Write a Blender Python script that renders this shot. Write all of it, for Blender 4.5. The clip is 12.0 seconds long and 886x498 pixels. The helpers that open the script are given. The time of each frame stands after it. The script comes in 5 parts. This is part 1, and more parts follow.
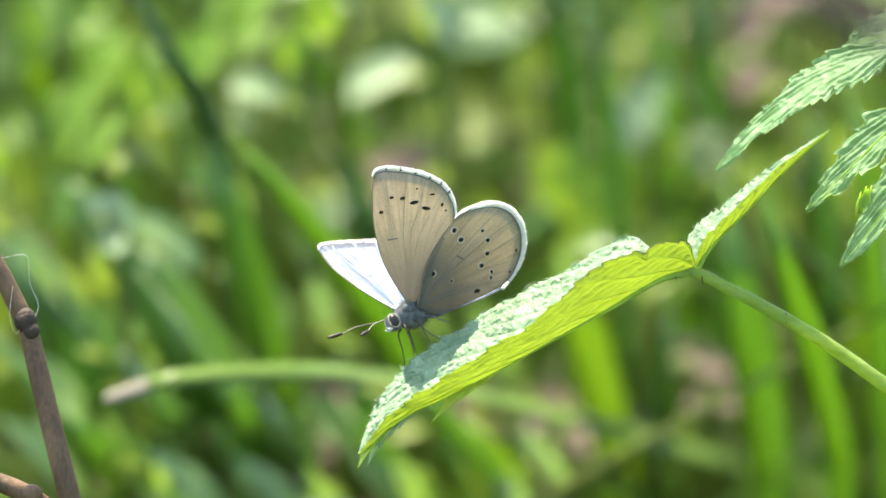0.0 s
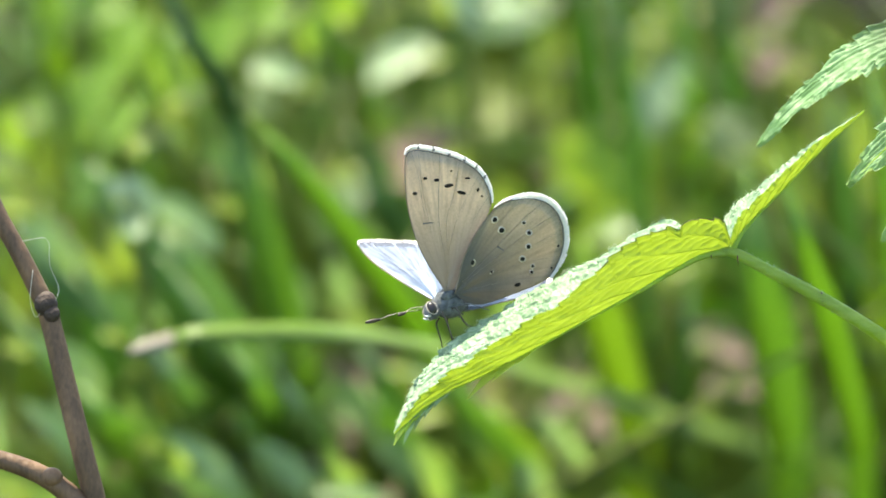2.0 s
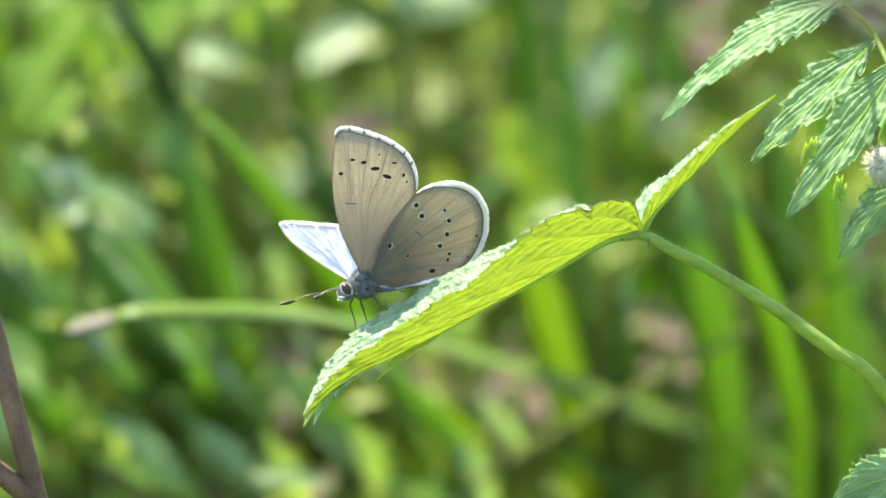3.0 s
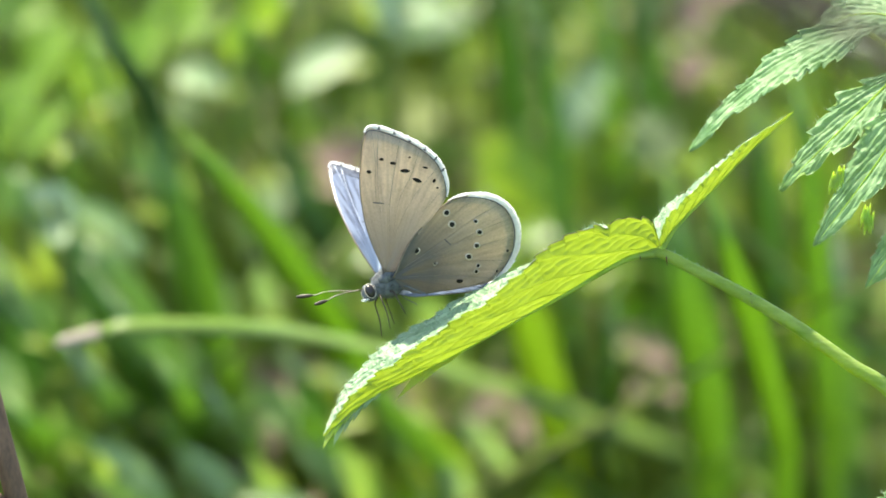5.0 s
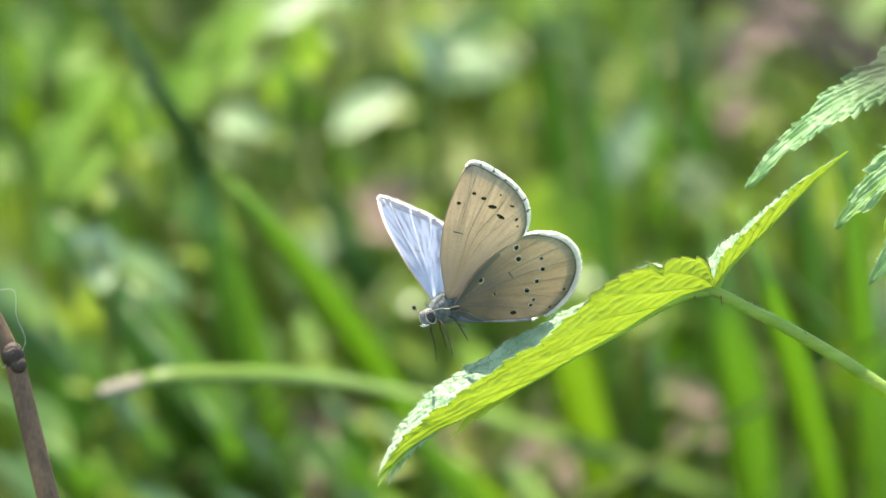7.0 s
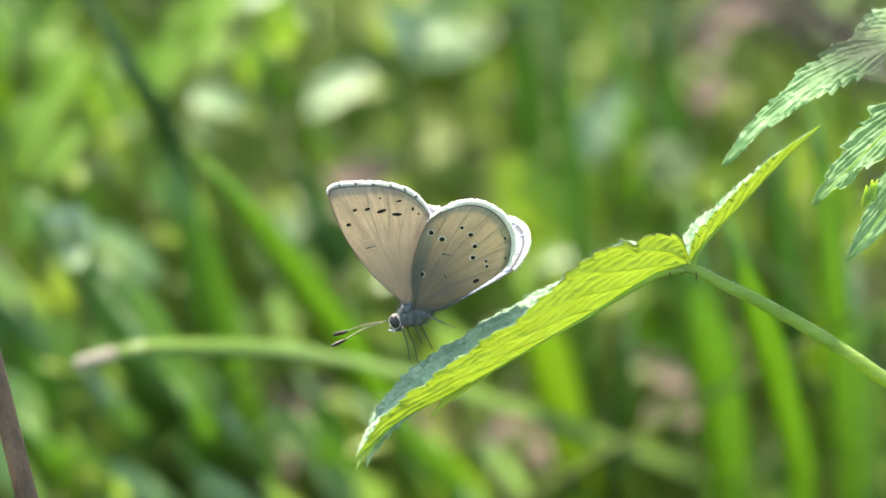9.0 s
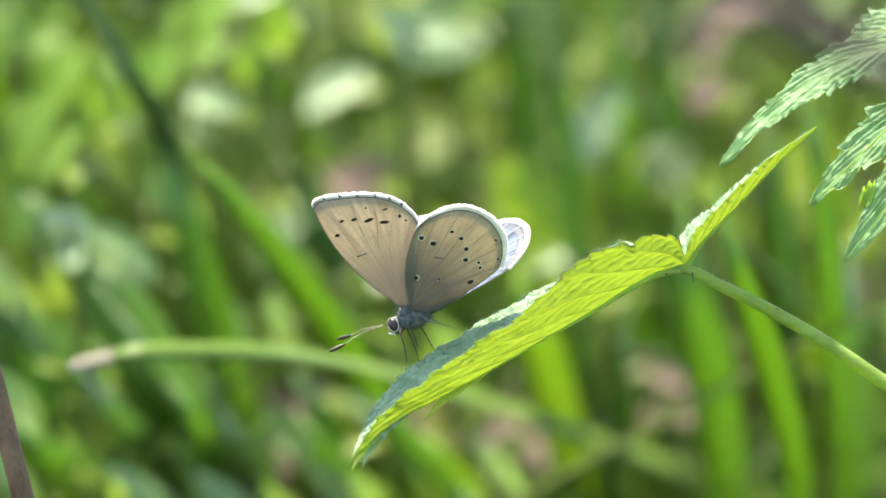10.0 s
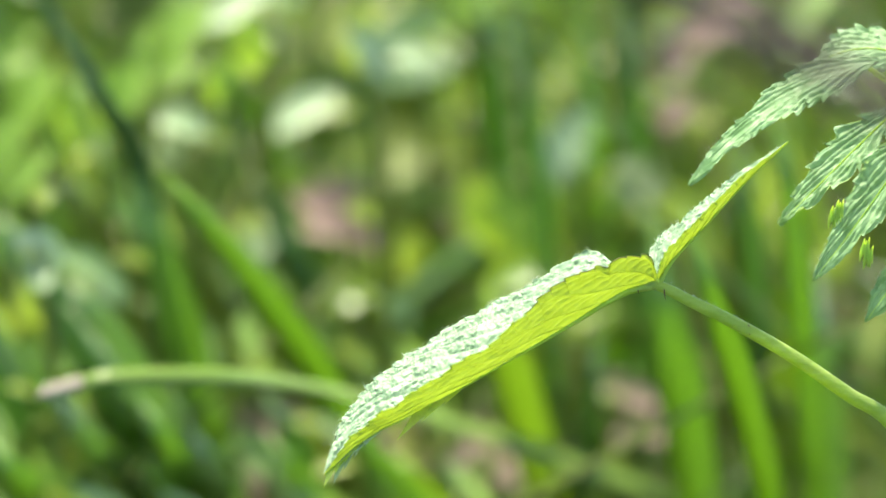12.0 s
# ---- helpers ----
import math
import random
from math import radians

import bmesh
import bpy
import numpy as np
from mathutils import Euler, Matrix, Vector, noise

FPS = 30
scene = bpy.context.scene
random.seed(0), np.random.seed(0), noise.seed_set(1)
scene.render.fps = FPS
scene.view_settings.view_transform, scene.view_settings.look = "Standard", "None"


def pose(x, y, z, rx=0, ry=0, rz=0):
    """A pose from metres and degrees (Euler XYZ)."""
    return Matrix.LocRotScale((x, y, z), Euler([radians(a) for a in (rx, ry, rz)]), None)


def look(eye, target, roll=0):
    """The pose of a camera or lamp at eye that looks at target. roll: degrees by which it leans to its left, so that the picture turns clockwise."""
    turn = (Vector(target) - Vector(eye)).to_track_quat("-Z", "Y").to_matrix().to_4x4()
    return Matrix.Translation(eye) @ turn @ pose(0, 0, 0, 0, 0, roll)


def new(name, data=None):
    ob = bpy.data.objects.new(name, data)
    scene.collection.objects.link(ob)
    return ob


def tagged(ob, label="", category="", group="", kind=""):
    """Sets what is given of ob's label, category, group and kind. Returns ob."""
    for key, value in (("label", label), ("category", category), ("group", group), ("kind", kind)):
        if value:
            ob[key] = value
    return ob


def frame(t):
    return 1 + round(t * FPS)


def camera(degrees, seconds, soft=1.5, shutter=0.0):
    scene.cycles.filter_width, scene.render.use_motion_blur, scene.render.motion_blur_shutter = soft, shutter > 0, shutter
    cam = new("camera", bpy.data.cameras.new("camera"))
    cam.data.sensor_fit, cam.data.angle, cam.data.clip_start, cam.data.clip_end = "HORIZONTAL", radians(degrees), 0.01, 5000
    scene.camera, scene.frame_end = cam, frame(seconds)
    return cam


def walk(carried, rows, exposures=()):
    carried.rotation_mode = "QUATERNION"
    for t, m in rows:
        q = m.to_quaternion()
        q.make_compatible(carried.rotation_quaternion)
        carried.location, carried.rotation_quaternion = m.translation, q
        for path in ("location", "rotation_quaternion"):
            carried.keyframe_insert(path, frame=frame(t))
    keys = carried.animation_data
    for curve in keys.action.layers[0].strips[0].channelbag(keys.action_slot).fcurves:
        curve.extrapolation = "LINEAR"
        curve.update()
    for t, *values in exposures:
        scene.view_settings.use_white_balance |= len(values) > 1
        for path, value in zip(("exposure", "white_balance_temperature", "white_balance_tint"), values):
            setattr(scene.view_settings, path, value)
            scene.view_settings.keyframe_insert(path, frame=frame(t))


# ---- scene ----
TILT = radians(22)
CENTRE = Vector((0.0, 0.0, 0.3))
RIGHT = Vector((1, 0, 0))
UP = Vector((0, math.sin(TILT), math.cos(TILT)))
AWAY = Vector((0, math.cos(TILT), -math.sin(TILT)))
REACH = 1200.0  # millimetres from the lens to the butterfly
EYE = CENTRE - AWAY * REACH * 0.001
VIEW = Matrix((RIGHT, UP, -AWAY)).transposed()  # columns: right, up, towards the lens
MM = 0.001


def spot(u, v, w):
    """A place from millimetres to the right, up and away from the butterfly's perch, u and v spread with the distance."""
    k = (REACH + w) / REACH * MM
    return CENTRE + RIGHT * (u * k) + UP * (v * k) + AWAY * (w * MM)


def standing(place):
    """The pose of a thing at a place, square to the line of sight."""
    return Matrix.Translation(place) @ VIEW.to_4x4()


cam = camera(4.3, 12.0, 1.6)
cam.data.dof.use_dof = True
cam.data.dof.focus_distance = 1.203
cam.data.dof.aperture_fstop = 32.0
walk(cam, [
    (0, look(EYE, spot(-1.14, -2.69, 0))),
    (0.5, look(EYE, spot(-3.08, -2.29, 0))),
    (1, look(EYE, spot(-4.09, -2.16, 0))),
    (1.5, look(EYE, spot(-4.44, -3.21, 0))),
    (2, look(EYE, spot(-3.21, -4.36, 0))),
    (2.5, look(EYE, spot(-0.13, -5.63, 0))),
    (3, look(EYE, spot(3.17, -6.07, 0))),
    (3.2, look(EYE, spot(4.25, -6.21, 0))),
    (4.8, look(EYE, spot(5.46, -4.14, 0))),
    (5, look(EYE, spot(4.58, -3.78, 0))),
    (5.5, look(EYE, spot(2.82, -2.82, 0))),
    (6, look(EYE, spot(0.97, -1.49, 0))),
    (6.5, look(EYE, spot(0, 0, 0))),
    (7, look(EYE, spot(0.18, 0.79, 0))),
    (7.2, look(EYE, spot(0.23, 0.57, 0))),
    (8.8, look(EYE, spot(2.44, -1.24, 0))),
    (9, look(EYE, spot(2.9, -1.41, 0))),
    (9.5, look(EYE, spot(3.08, -0.97, 0))),
    (10, look(EYE, spot(3.26, -1.32, 0))),
    (10.5, look(EYE, spot(3.61, -1.59, 0))),
    (11, look(EYE, spot(3.79, -1.24, 0))),
    (11.5, look(EYE, spot(4.58, -0.18, 0))),
    (12, look(EYE, spot(6.25, 0.79, 0))),
], exposures=((0.0, 1.76, 7300, 6), (12.0, 1.76, 7300, 6)))

# ---- light ----
SUN_HIGH, SUN_TURN = 62, -25  # elevation; degrees to the left of straight behind the scene
world = bpy.data.worlds.new("sky")
scene.world = world
world.use_nodes = True
sky = world.node_tree.nodes.new("ShaderNodeTexSky")
sky.sky_type = "NISHITA"
sky.sun_disc = False
sky.sun_elevation = radians(SUN_HIGH)
sky.sun_rotation = radians(SUN_TURN)
back = world.node_tree.nodes["Background"]
back.inputs["Strength"].default_value = 0.15
world.node_tree.links.new(sky.outputs["Color"], back.inputs["Color"])
sun_data = bpy.data.lights.new("sun", "SUN")
sun_data.energy, sun_data.angle, sun_data.color = 4.15, radians(0.53), (1.0, 0.94, 0.82)
sun = new("sun", sun_data)
away_sun = Vector((math.sin(radians(SUN_TURN)) * math.cos(radians(SUN_HIGH)), math.cos(radians(SUN_TURN)) * math.cos(radians(SUN_HIGH)), math.sin(radians(SUN_HIGH))))
sun.matrix_world = look(CENTRE + away_sun * 5, CENTRE)


# ---- materials ----
def nodes_of(name):
    m = bpy.data.materials.new(name)
    m.use_nodes = True
    return m, m.node_tree.nodes, m.node_tree.links, m.node_tree.nodes["Principled BSDF"]


def mottled(name, low, high, size, rough=0.5, through_it=0.0, glow=None, bump=0.0, bump_size=None, stretch=(1, 1, 1), gloss=0.5, vary=0.0, detail=6.0, metal=0.0, shine=0.0):
    """A surface that wanders between two colours in patches of a size (1 / metres), with grain, relief and light that passes through."""
    m, n, l, b = nodes_of(name)
    co, mp = n.new("ShaderNodeTexCoord"), n.new("ShaderNodeMapping")
    mp.inputs["Scale"].default_value = stretch
    l.new(co.outputs["Object"], mp.inputs["Vector"])
    coarse, fine, mix, ramp = n.new("ShaderNodeTexNoise"), n.new("ShaderNodeTexNoise"), n.new("ShaderNodeMath"), n.new("ShaderNodeValToRGB")
    coarse.inputs["Scale"].default_value, coarse.inputs["Detail"].default_value = size, detail
    fine.inputs["Scale"].default_value, fine.inputs["Detail"].default_value = size * 9, 3
    l.new(mp.outputs["Vector"], coarse.inputs["Vector"])
    l.new(mp.outputs["Vector"], fine.inputs["Vector"])
    mix.operation = "MULTIPLY_ADD"
    mix.inputs[1].default_value = 0.45
    l.new(fine.outputs["Fac"], mix.inputs[0])
    l.new(coarse.outputs["Fac"], mix.inputs[2])
    ramp.color_ramp.elements[0].position, ramp.color_ramp.elements[1].position = 0.5, 0.95
    ramp.color_ramp.elements[0].color, ramp.color_ramp.elements[1].color = (*low, 1), (*high, 1)
    l.new(mix.outputs[0], ramp.inputs["Fac"])
    colour = ramp.outputs["Color"]
    if vary:
        geo, hsv, spread = n.new("ShaderNodeNewGeometry"), n.new("ShaderNodeHueSaturation"), n.new("ShaderNodeMapRange")
        spread.inputs["To Min"].default_value, spread.inputs["To Max"].default_value = 1 - vary, 1 + vary
        l.new(geo.outputs["Random Per Island"], spread.inputs["Value"])
        l.new(spread.outputs["Result"], hsv.inputs["Value"])
        twist, scatter = n.new("ShaderNodeMath"), n.new("ShaderNodeMapRange")
        twist.operation = "FRACT"
        times = n.new("ShaderNodeMath")
        times.operation = "MULTIPLY"
        times.inputs[1].default_value = 37.7
        l.new(geo.outputs["Random Per Island"], times.inputs[0])
        l.new(times.outputs[0], twist.inputs[0])
        scatter.inputs["To Min"].default_value, scatter.inputs["To Max"].default_value = 0.5 - 0.13 * vary, 0.5 + 0.04 * vary
        l.new(twist.outputs[0], scatter.inputs["Value"])
        l.new(scatter.outputs["Result"], hsv.inputs["Hue"])
        l.new(colour, hsv.inputs["Color"])
        colour = hsv.outputs["Color"]
    l.new(colour, b.inputs["Base Color"])
    b.inputs["Roughness"].default_value = rough
    b.inputs["Specular IOR Level"].default_value = gloss
    b.inputs["Metallic"].default_value = metal
    b.inputs["Sheen Weight"].default_value = shine
    if bump:
        bu, tex = n.new("ShaderNodeBump"), n.new("ShaderNodeTexNoise")
        tex.inputs["Scale"].default_value = bump_size or size * 6
        l.new(mp.outputs["Vector"], tex.inputs["Vector"])
        bu.inputs["Strength"].default_value, bu.inputs["Distance"].default_value = 0.6, bump
        l.new(tex.outputs["Fac"], bu.inputs["Height"])
        l.new(bu.outputs["Normal"], b.inputs["Normal"])
    if through_it:
        t, mx = n.new("ShaderNodeBsdfTranslucent"), n.new("ShaderNodeMixShader")
        mx.inputs["Fac"].default_value = through_it
        if glow:
            t.inputs["Color"].default_value = (*glow, 1)
        else:
            l.new(colour, t.inputs["Color"])
        l.new(b.outputs["BSDF"], mx.inputs[1])
        l.new(t.outputs["BSDF"], mx.inputs[2])
        l.new(mx.outputs["Shader"], n["Material Output"].inputs["Surface"])
    return m


SOIL = mottled("soil", (0.035, 0.055, 0.016), (0.1, 0.095, 0.045), 7, 0.95, bump=0.006, bump_size=60)
GRASS = mottled("grass", (0.12, 0.22, 0.045), (0.2, 0.34, 0.08), 30, 0.4, 0.5, vary=0.42, stretch=(1, 1, 0.2))
GRASS_BRIGHT = mottled("bright_grass", (0.12, 0.23, 0.05), (0.19, 0.33, 0.085), 40, 0.4, 0.5, (0.35, 0.55, 0.1), stretch=(1, 1, 0.2))
# Lighter copy of the grass: sunlight is put into its colour.
GRASS_LIT_TONE = mottled("sun_toned_grass", (0.16, 0.34, 0.03), (0.28, 0.5, 0.07), 40, 0.4, 0.55, vary=0.4, stretch=(1, 1, 0.2))
# Darker copy of the grass: shade is put into its colour.
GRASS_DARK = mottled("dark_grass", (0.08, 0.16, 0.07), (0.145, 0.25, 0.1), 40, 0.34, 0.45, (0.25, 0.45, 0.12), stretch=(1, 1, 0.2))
# Darkest copy, for a backlit stem whose shade is in the colour.
GRASS_SHADE_TONE = mottled("shade_toned_stem", (0.05, 0.12, 0.045), (0.09, 0.175, 0.06), 40, 0.5, 0.3, stretch=(1, 1, 0.2))
# Greyed green; on the broad blades sky sheen is put into this colour.
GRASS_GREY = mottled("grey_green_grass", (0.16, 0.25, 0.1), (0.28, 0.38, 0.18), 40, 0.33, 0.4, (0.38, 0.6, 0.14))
GRASS_ARCH = mottled("ageing_grass", (0.1, 0.18, 0.03), (0.16, 0.26, 0.05), 40, 0.5, 0.45, (0.3, 0.45, 0.05))
STRAW = mottled("straw", (0.35, 0.28, 0.2), (0.6, 0.52, 0.42), 60, 0.6, 0.25)
STRAW_DULL = mottled("dull_straw", (0.16, 0.11, 0.075), (0.33, 0.25, 0.185), 90, 0.7, 0.2)
DRY_TIP = mottled("dry_tip", (0.17, 0.155, 0.12), (0.3, 0.275, 0.225), 200, 0.7, 0.2)
# Pale base: sun glints of blurred glossy leaves are put into the colour.
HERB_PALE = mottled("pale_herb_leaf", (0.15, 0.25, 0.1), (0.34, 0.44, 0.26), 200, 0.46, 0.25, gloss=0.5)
HERB_LIME = mottled("lime_herb_leaf", (0.12, 0.23, 0.025), (0.2, 0.34, 0.045), 60, 0.5, 0.5, (0.38, 0.58, 0.05))
GRASS_FRESH = mottled("fresh_grass", (0.13, 0.255, 0.03), (0.21, 0.36, 0.06), 40, 0.4, 0.5, (0.37, 0.57, 0.09), stretch=(1, 1, 0.2))
GRASS_GOLD = mottled("yellow_green_grass", (0.17, 0.3, 0.02), (0.25, 0.42, 0.045), 40, 0.4, 0.55, (0.44, 0.6, 0.12), stretch=(1, 1, 0.2))
WEED = mottled("weed_leaf", (0.12, 0.23, 0.06), (0.24, 0.38, 0.11), 90, 0.4, 0.45, vary=0.45, gloss=0.6)
WEED_PALE = mottled("pale_weed_leaf", (0.16, 0.24, 0.12), (0.4, 0.48, 0.33), 150, 0.42, 0.3, vary=0.35, gloss=0.6)
WEED_BROWN = mottled("withered_leaf", (0.1, 0.073, 0.044), (0.27, 0.21, 0.145), 90, 0.65, 0.25, vary=0.35)
DEAD_LEAF = mottled("dead_leaf", (0.14, 0.08, 0.055), (0.36, 0.24, 0.18), 40, 0.7, 0.15)
LITTER = mottled("leaf_litter", (0.12, 0.085, 0.055), (0.3, 0.225, 0.16), 40, 0.75, 0.15, vary=0.4)
BARK = mottled("twig_bark", (0.06, 0.033, 0.017), (0.2, 0.115, 0.058), 300, 0.65, bump=0.0004, bump_size=900, stretch=(1, 1, 0.35))
BARK_DARK = mottled("dark_bark", (0.022, 0.013, 0.009), (0.065, 0.04, 0.026), 400, 0.7, bump=0.0003)
BARK_MAUVE = mottled("mauve_bark", (0.042, 0.027, 0.023), (0.1, 0.066, 0.055), 300, 0.7, bump=0.0003, bump_size=900)
SILK = mottled("silk", (0.5, 0.5, 0.4), (0.8, 0.8, 0.7), 100, 0.3, 0.3)
PETIOLE = mottled("petiole", (0.13, 0.23, 0.03), (0.33, 0.43, 0.1), 900, 0.5, 0.4, (0.6, 0.78, 0.07), bump=0.0004, bump_size=2500, stretch=(0.3, 1, 1), shine=0.1)
RIB = mottled("leaf_rib", (0.3, 0.45, 0.09), (0.42, 0.56, 0.14), 500, 0.5, 0.5, (0.6, 0.8, 0.1))
RIB_PALE = mottled("side_vein", (0.24, 0.37, 0.05), (0.32, 0.46, 0.08), 500, 0.5, 0.55, (0.42, 0.58, 0.06))
MARGIN_DARK = mottled("dark_olive_margin", (0.03, 0.03, 0.012), (0.1, 0.09, 0.03), 700, 0.6)
THORN = mottled("thorn", (0.06, 0.015, 0.012), (0.16, 0.045, 0.03), 900, 0.45)
BUD = mottled("woolly_bud", (0.42, 0.46, 0.3), (0.72, 0.73, 0.6), 1200, 0.8, 0.3)
HAIR = mottled("leaf_hair", (0.6, 0.7, 0.5), (0.85, 0.9, 0.75), 900, 0.4, 0.5)


def leaf_skin(name, low, high, glow, through_it, rough=0.46, pits=1500, depth=0.0002, bloom=0.6, gloss=0.6):
    """One skin of a leaf: cells between fine veins, a bloom of hairs and light that passes through."""
    m, n, l, b = nodes_of(name)
    co = n.new("ShaderNodeTexCoord")
    cells, grain, ramp, bu, bu2 = n.new("ShaderNodeTexVoronoi"), n.new("ShaderNodeTexNoise"), n.new("ShaderNodeValToRGB"), n.new("ShaderNodeBump"), n.new("ShaderNodeBump")
    cells.inputs["Scale"].default_value = pits
    grain.inputs["Scale"].default_value, grain.inputs["Detail"].default_value, grain.inputs["Distortion"].default_value = 330, 6, 0.8
    bend = n.new("ShaderNodeVectorMath")
    bend.operation = "MULTIPLY_ADD"
    bend.inputs[1].default_value = (0.0012, 0.0012, 0.0012)
    l.new(grain.outputs["Color"], bend.inputs[0])
    l.new(co.outputs["Object"], bend.inputs[2])
    cells.feature = "SMOOTH_F1"
    l.new(bend.outputs[0], cells.inputs["Vector"])
    l.new(co.outputs["Object"], grain.inputs["Vector"])
    ramp.color_ramp.elements[0].position, ramp.color_ramp.elements[1].position = 0.36, 0.66
    ramp.color_ramp.elements[0].color, ramp.color_ramp.elements[1].color = (*low, 1), (*high, 1)
    l.new(grain.outputs["Fac"], ramp.inputs["Fac"])
    l.new(ramp.outputs["Color"], b.inputs["Base Color"])
    b.inputs["Roughness"].default_value = rough
    b.inputs["Specular IOR Level"].default_value = gloss
    b.inputs["Sheen Weight"].default_value = bloom
    b.inputs["Sheen Roughness"].default_value = 0.4
    bu.inputs["Strength"].default_value, bu.inputs["Distance"].default_value = 0.7, depth
    bu.invert = True
    l.new(cells.outputs["Distance"], bu.inputs["Height"])
    bu2.inputs["Strength"].default_value, bu2.inputs["Distance"].default_value = 0.5, depth * 2
    l.new(grain.outputs["Fac"], bu2.inputs["Height"])
    l.new(bu.outputs["Normal"], bu2.inputs["Normal"])
    l.new(bu2.outputs["Normal"], b.inputs["Normal"])
    t, mx, hue, shade = n.new("ShaderNodeBsdfTranslucent"), n.new("ShaderNodeMixShader"), n.new("ShaderNodeMixRGB"), n.new("ShaderNodeMapRange")
    hue.inputs["Color1"].default_value = (*[c * 0.88 for c in glow], 1)
    hue.inputs["Color2"].default_value = (*glow, 1)
    shade.inputs["From Min"].default_value, shade.inputs["From Max"].default_value = 0.3, 0.65
    l.new(grain.outputs["Fac"], shade.inputs["Value"])
    l.new(shade.outputs["Result"], hue.inputs["Fac"])
    l.new(hue.outputs["Color"], t.inputs["Color"])
    l.new(bu2.outputs["Normal"], t.inputs["Normal"])
    mx.inputs["Fac"].default_value = through_it
    l.new(b.outputs["BSDF"], mx.inputs[1])
    l.new(t.outputs["BSDF"], mx.inputs[2])
    l.new(mx.outputs["Shader"], n["Material Output"].inputs["Surface"])
    return m


LEAF_TOP = leaf_skin("bramble_leaf_top", (0.13, 0.235, 0.125), (0.27, 0.41, 0.25), (0.5, 0.65, 0.2), 0.2, 0.5, 1500, 0.0004, 0.1, 0.5)
LEAF_UNDER = leaf_skin("bramble_leaf_underside", (0.19, 0.3, 0.045), (0.31, 0.43, 0.09), (0.21, 0.29, 0.018), 0.55, 0.5, 1100, 0.0003, 0.25, 0.4)
YOUNG_TOP = leaf_skin("young_leaf_top", (0.12, 0.25, 0.09), (0.26, 0.43, 0.21), (0.42, 0.62, 0.2), 0.35, 0.52, 1000, 0.0004, 0.2, 0.42)
# Brighter copy of the leaf skin: its glow colour makes up for missing sunlight.
LEAF_BRIGHTENED = leaf_skin("brightened_leaf_skin", (0.22, 0.36, 0.1), (0.36, 0.5, 0.18), (0.8, 0.95, 0.15), 0.7, 0.5, 1100, 0.0002, 0.2, 0.4)
LEAF = (LEAF_TOP, LEAF_UNDER)


def wing_scales(name, low, high, dust, glow, through_it, rough, gloss, reach, metal=0.0, shares=(0.4, 0.3, 0.5), band=(0.45, 0.75), even=None):
    """Scaled wing: streaks that run out from the root, worn patches, and a dusting of other scales near the root."""
    m, n, l, b = nodes_of(name)
    co, far = n.new("ShaderNodeTexCoord"), n.new("ShaderNodeVectorMath")
    far.operation = "LENGTH"
    l.new(co.outputs["Object"], far.inputs[0])
    patch, grain, streak, sweep = n.new("ShaderNodeTexNoise"), n.new("ShaderNodeTexNoise"), n.new("ShaderNodeTexNoise"), n.new("ShaderNodeVectorMath")
    patch.inputs["Scale"].default_value, patch.inputs["Detail"].default_value = 350, 4
    grain.inputs["Scale"].default_value, grain.inputs["Detail"].default_value = 5000, 2
    sweep.operation = "NORMALIZE"
    l.new(co.outputs["Object"], sweep.inputs[0])
    streak.inputs["Scale"].default_value, streak.inputs["Detail"].default_value = 26, 5
    for t, source in ((patch, co.outputs["Object"]), (grain, co.outputs["Object"]), (streak, sweep.outputs[0])):
        l.new(source, t.inputs["Vector"])
    total, last = None, None
    for t, share in zip((patch, grain, streak), shares):
        k = n.new("ShaderNodeMath")
        k.operation = "MULTIPLY_ADD"
        k.inputs[1].default_value = share
        l.new(t.outputs["Fac"], k.inputs[0])
        if last:
            l.new(last.outputs[0], k.inputs[2])
        else:
            k.inputs[2].default_value = 0
        last = k
    ramp, root, mix = n.new("ShaderNodeValToRGB"), n.new("ShaderNodeMapRange"), n.new("ShaderNodeMixRGB")
    ramp.color_ramp.elements[0].position, ramp.color_ramp.elements[1].position = band
    ramp.color_ramp.elements[0].color, ramp.color_ramp.elements[1].color = (*low, 1), (*high, 1)
    l.new(last.outputs[0], ramp.inputs["Fac"])
    root.inputs["From Min"].default_value, root.inputs["From Max"].default_value = reach * 0.35, reach
    root.inputs["To Min"].default_value, root.inputs["To Max"].default_value = 0.85, 0.0
    l.new(far.outputs["Value"], root.inputs["Value"])
    l.new(root.outputs["Result"], mix.inputs["Fac"])
    l.new(ramp.outputs["Color"], mix.inputs["Color1"])
    mix.inputs["Color2"].default_value = (*dust, 1)
    l.new(mix.outputs["Color"], b.inputs["Base Color"])
    b.inputs["Roughness"].default_value, b.inputs["Specular IOR Level"].default_value, b.inputs["Metallic"].default_value = rough, gloss, metal
    bu = n.new("ShaderNodeBump")
    bu.inputs["Strength"].default_value, bu.inputs["Distance"].default_value = 0.5, 0.00008
    l.new(last.outputs[0], bu.inputs["Height"])
    l.new(bu.outputs["Normal"], b.inputs["Normal"])
    t, mx, tint = n.new("ShaderNodeBsdfTranslucent"), n.new("ShaderNodeMixShader"), n.new("ShaderNodeMixRGB")
    tint.blend_type = "MULTIPLY"
    tint.inputs["Fac"].default_value = 1.0
    tint.inputs["Color2"].default_value = (*glow, 1)
    l.new(mix.outputs["Color"], tint.inputs["Color1"])
    if even:
        t.inputs["Color"].default_value = (*even, 1)
    else:
        l.new(tint.outputs["Color"], t.inputs["Color"])
    mx.inputs["Fac"].default_value = through_it
    l.new(b.outputs["BSDF"], mx.inputs[1])
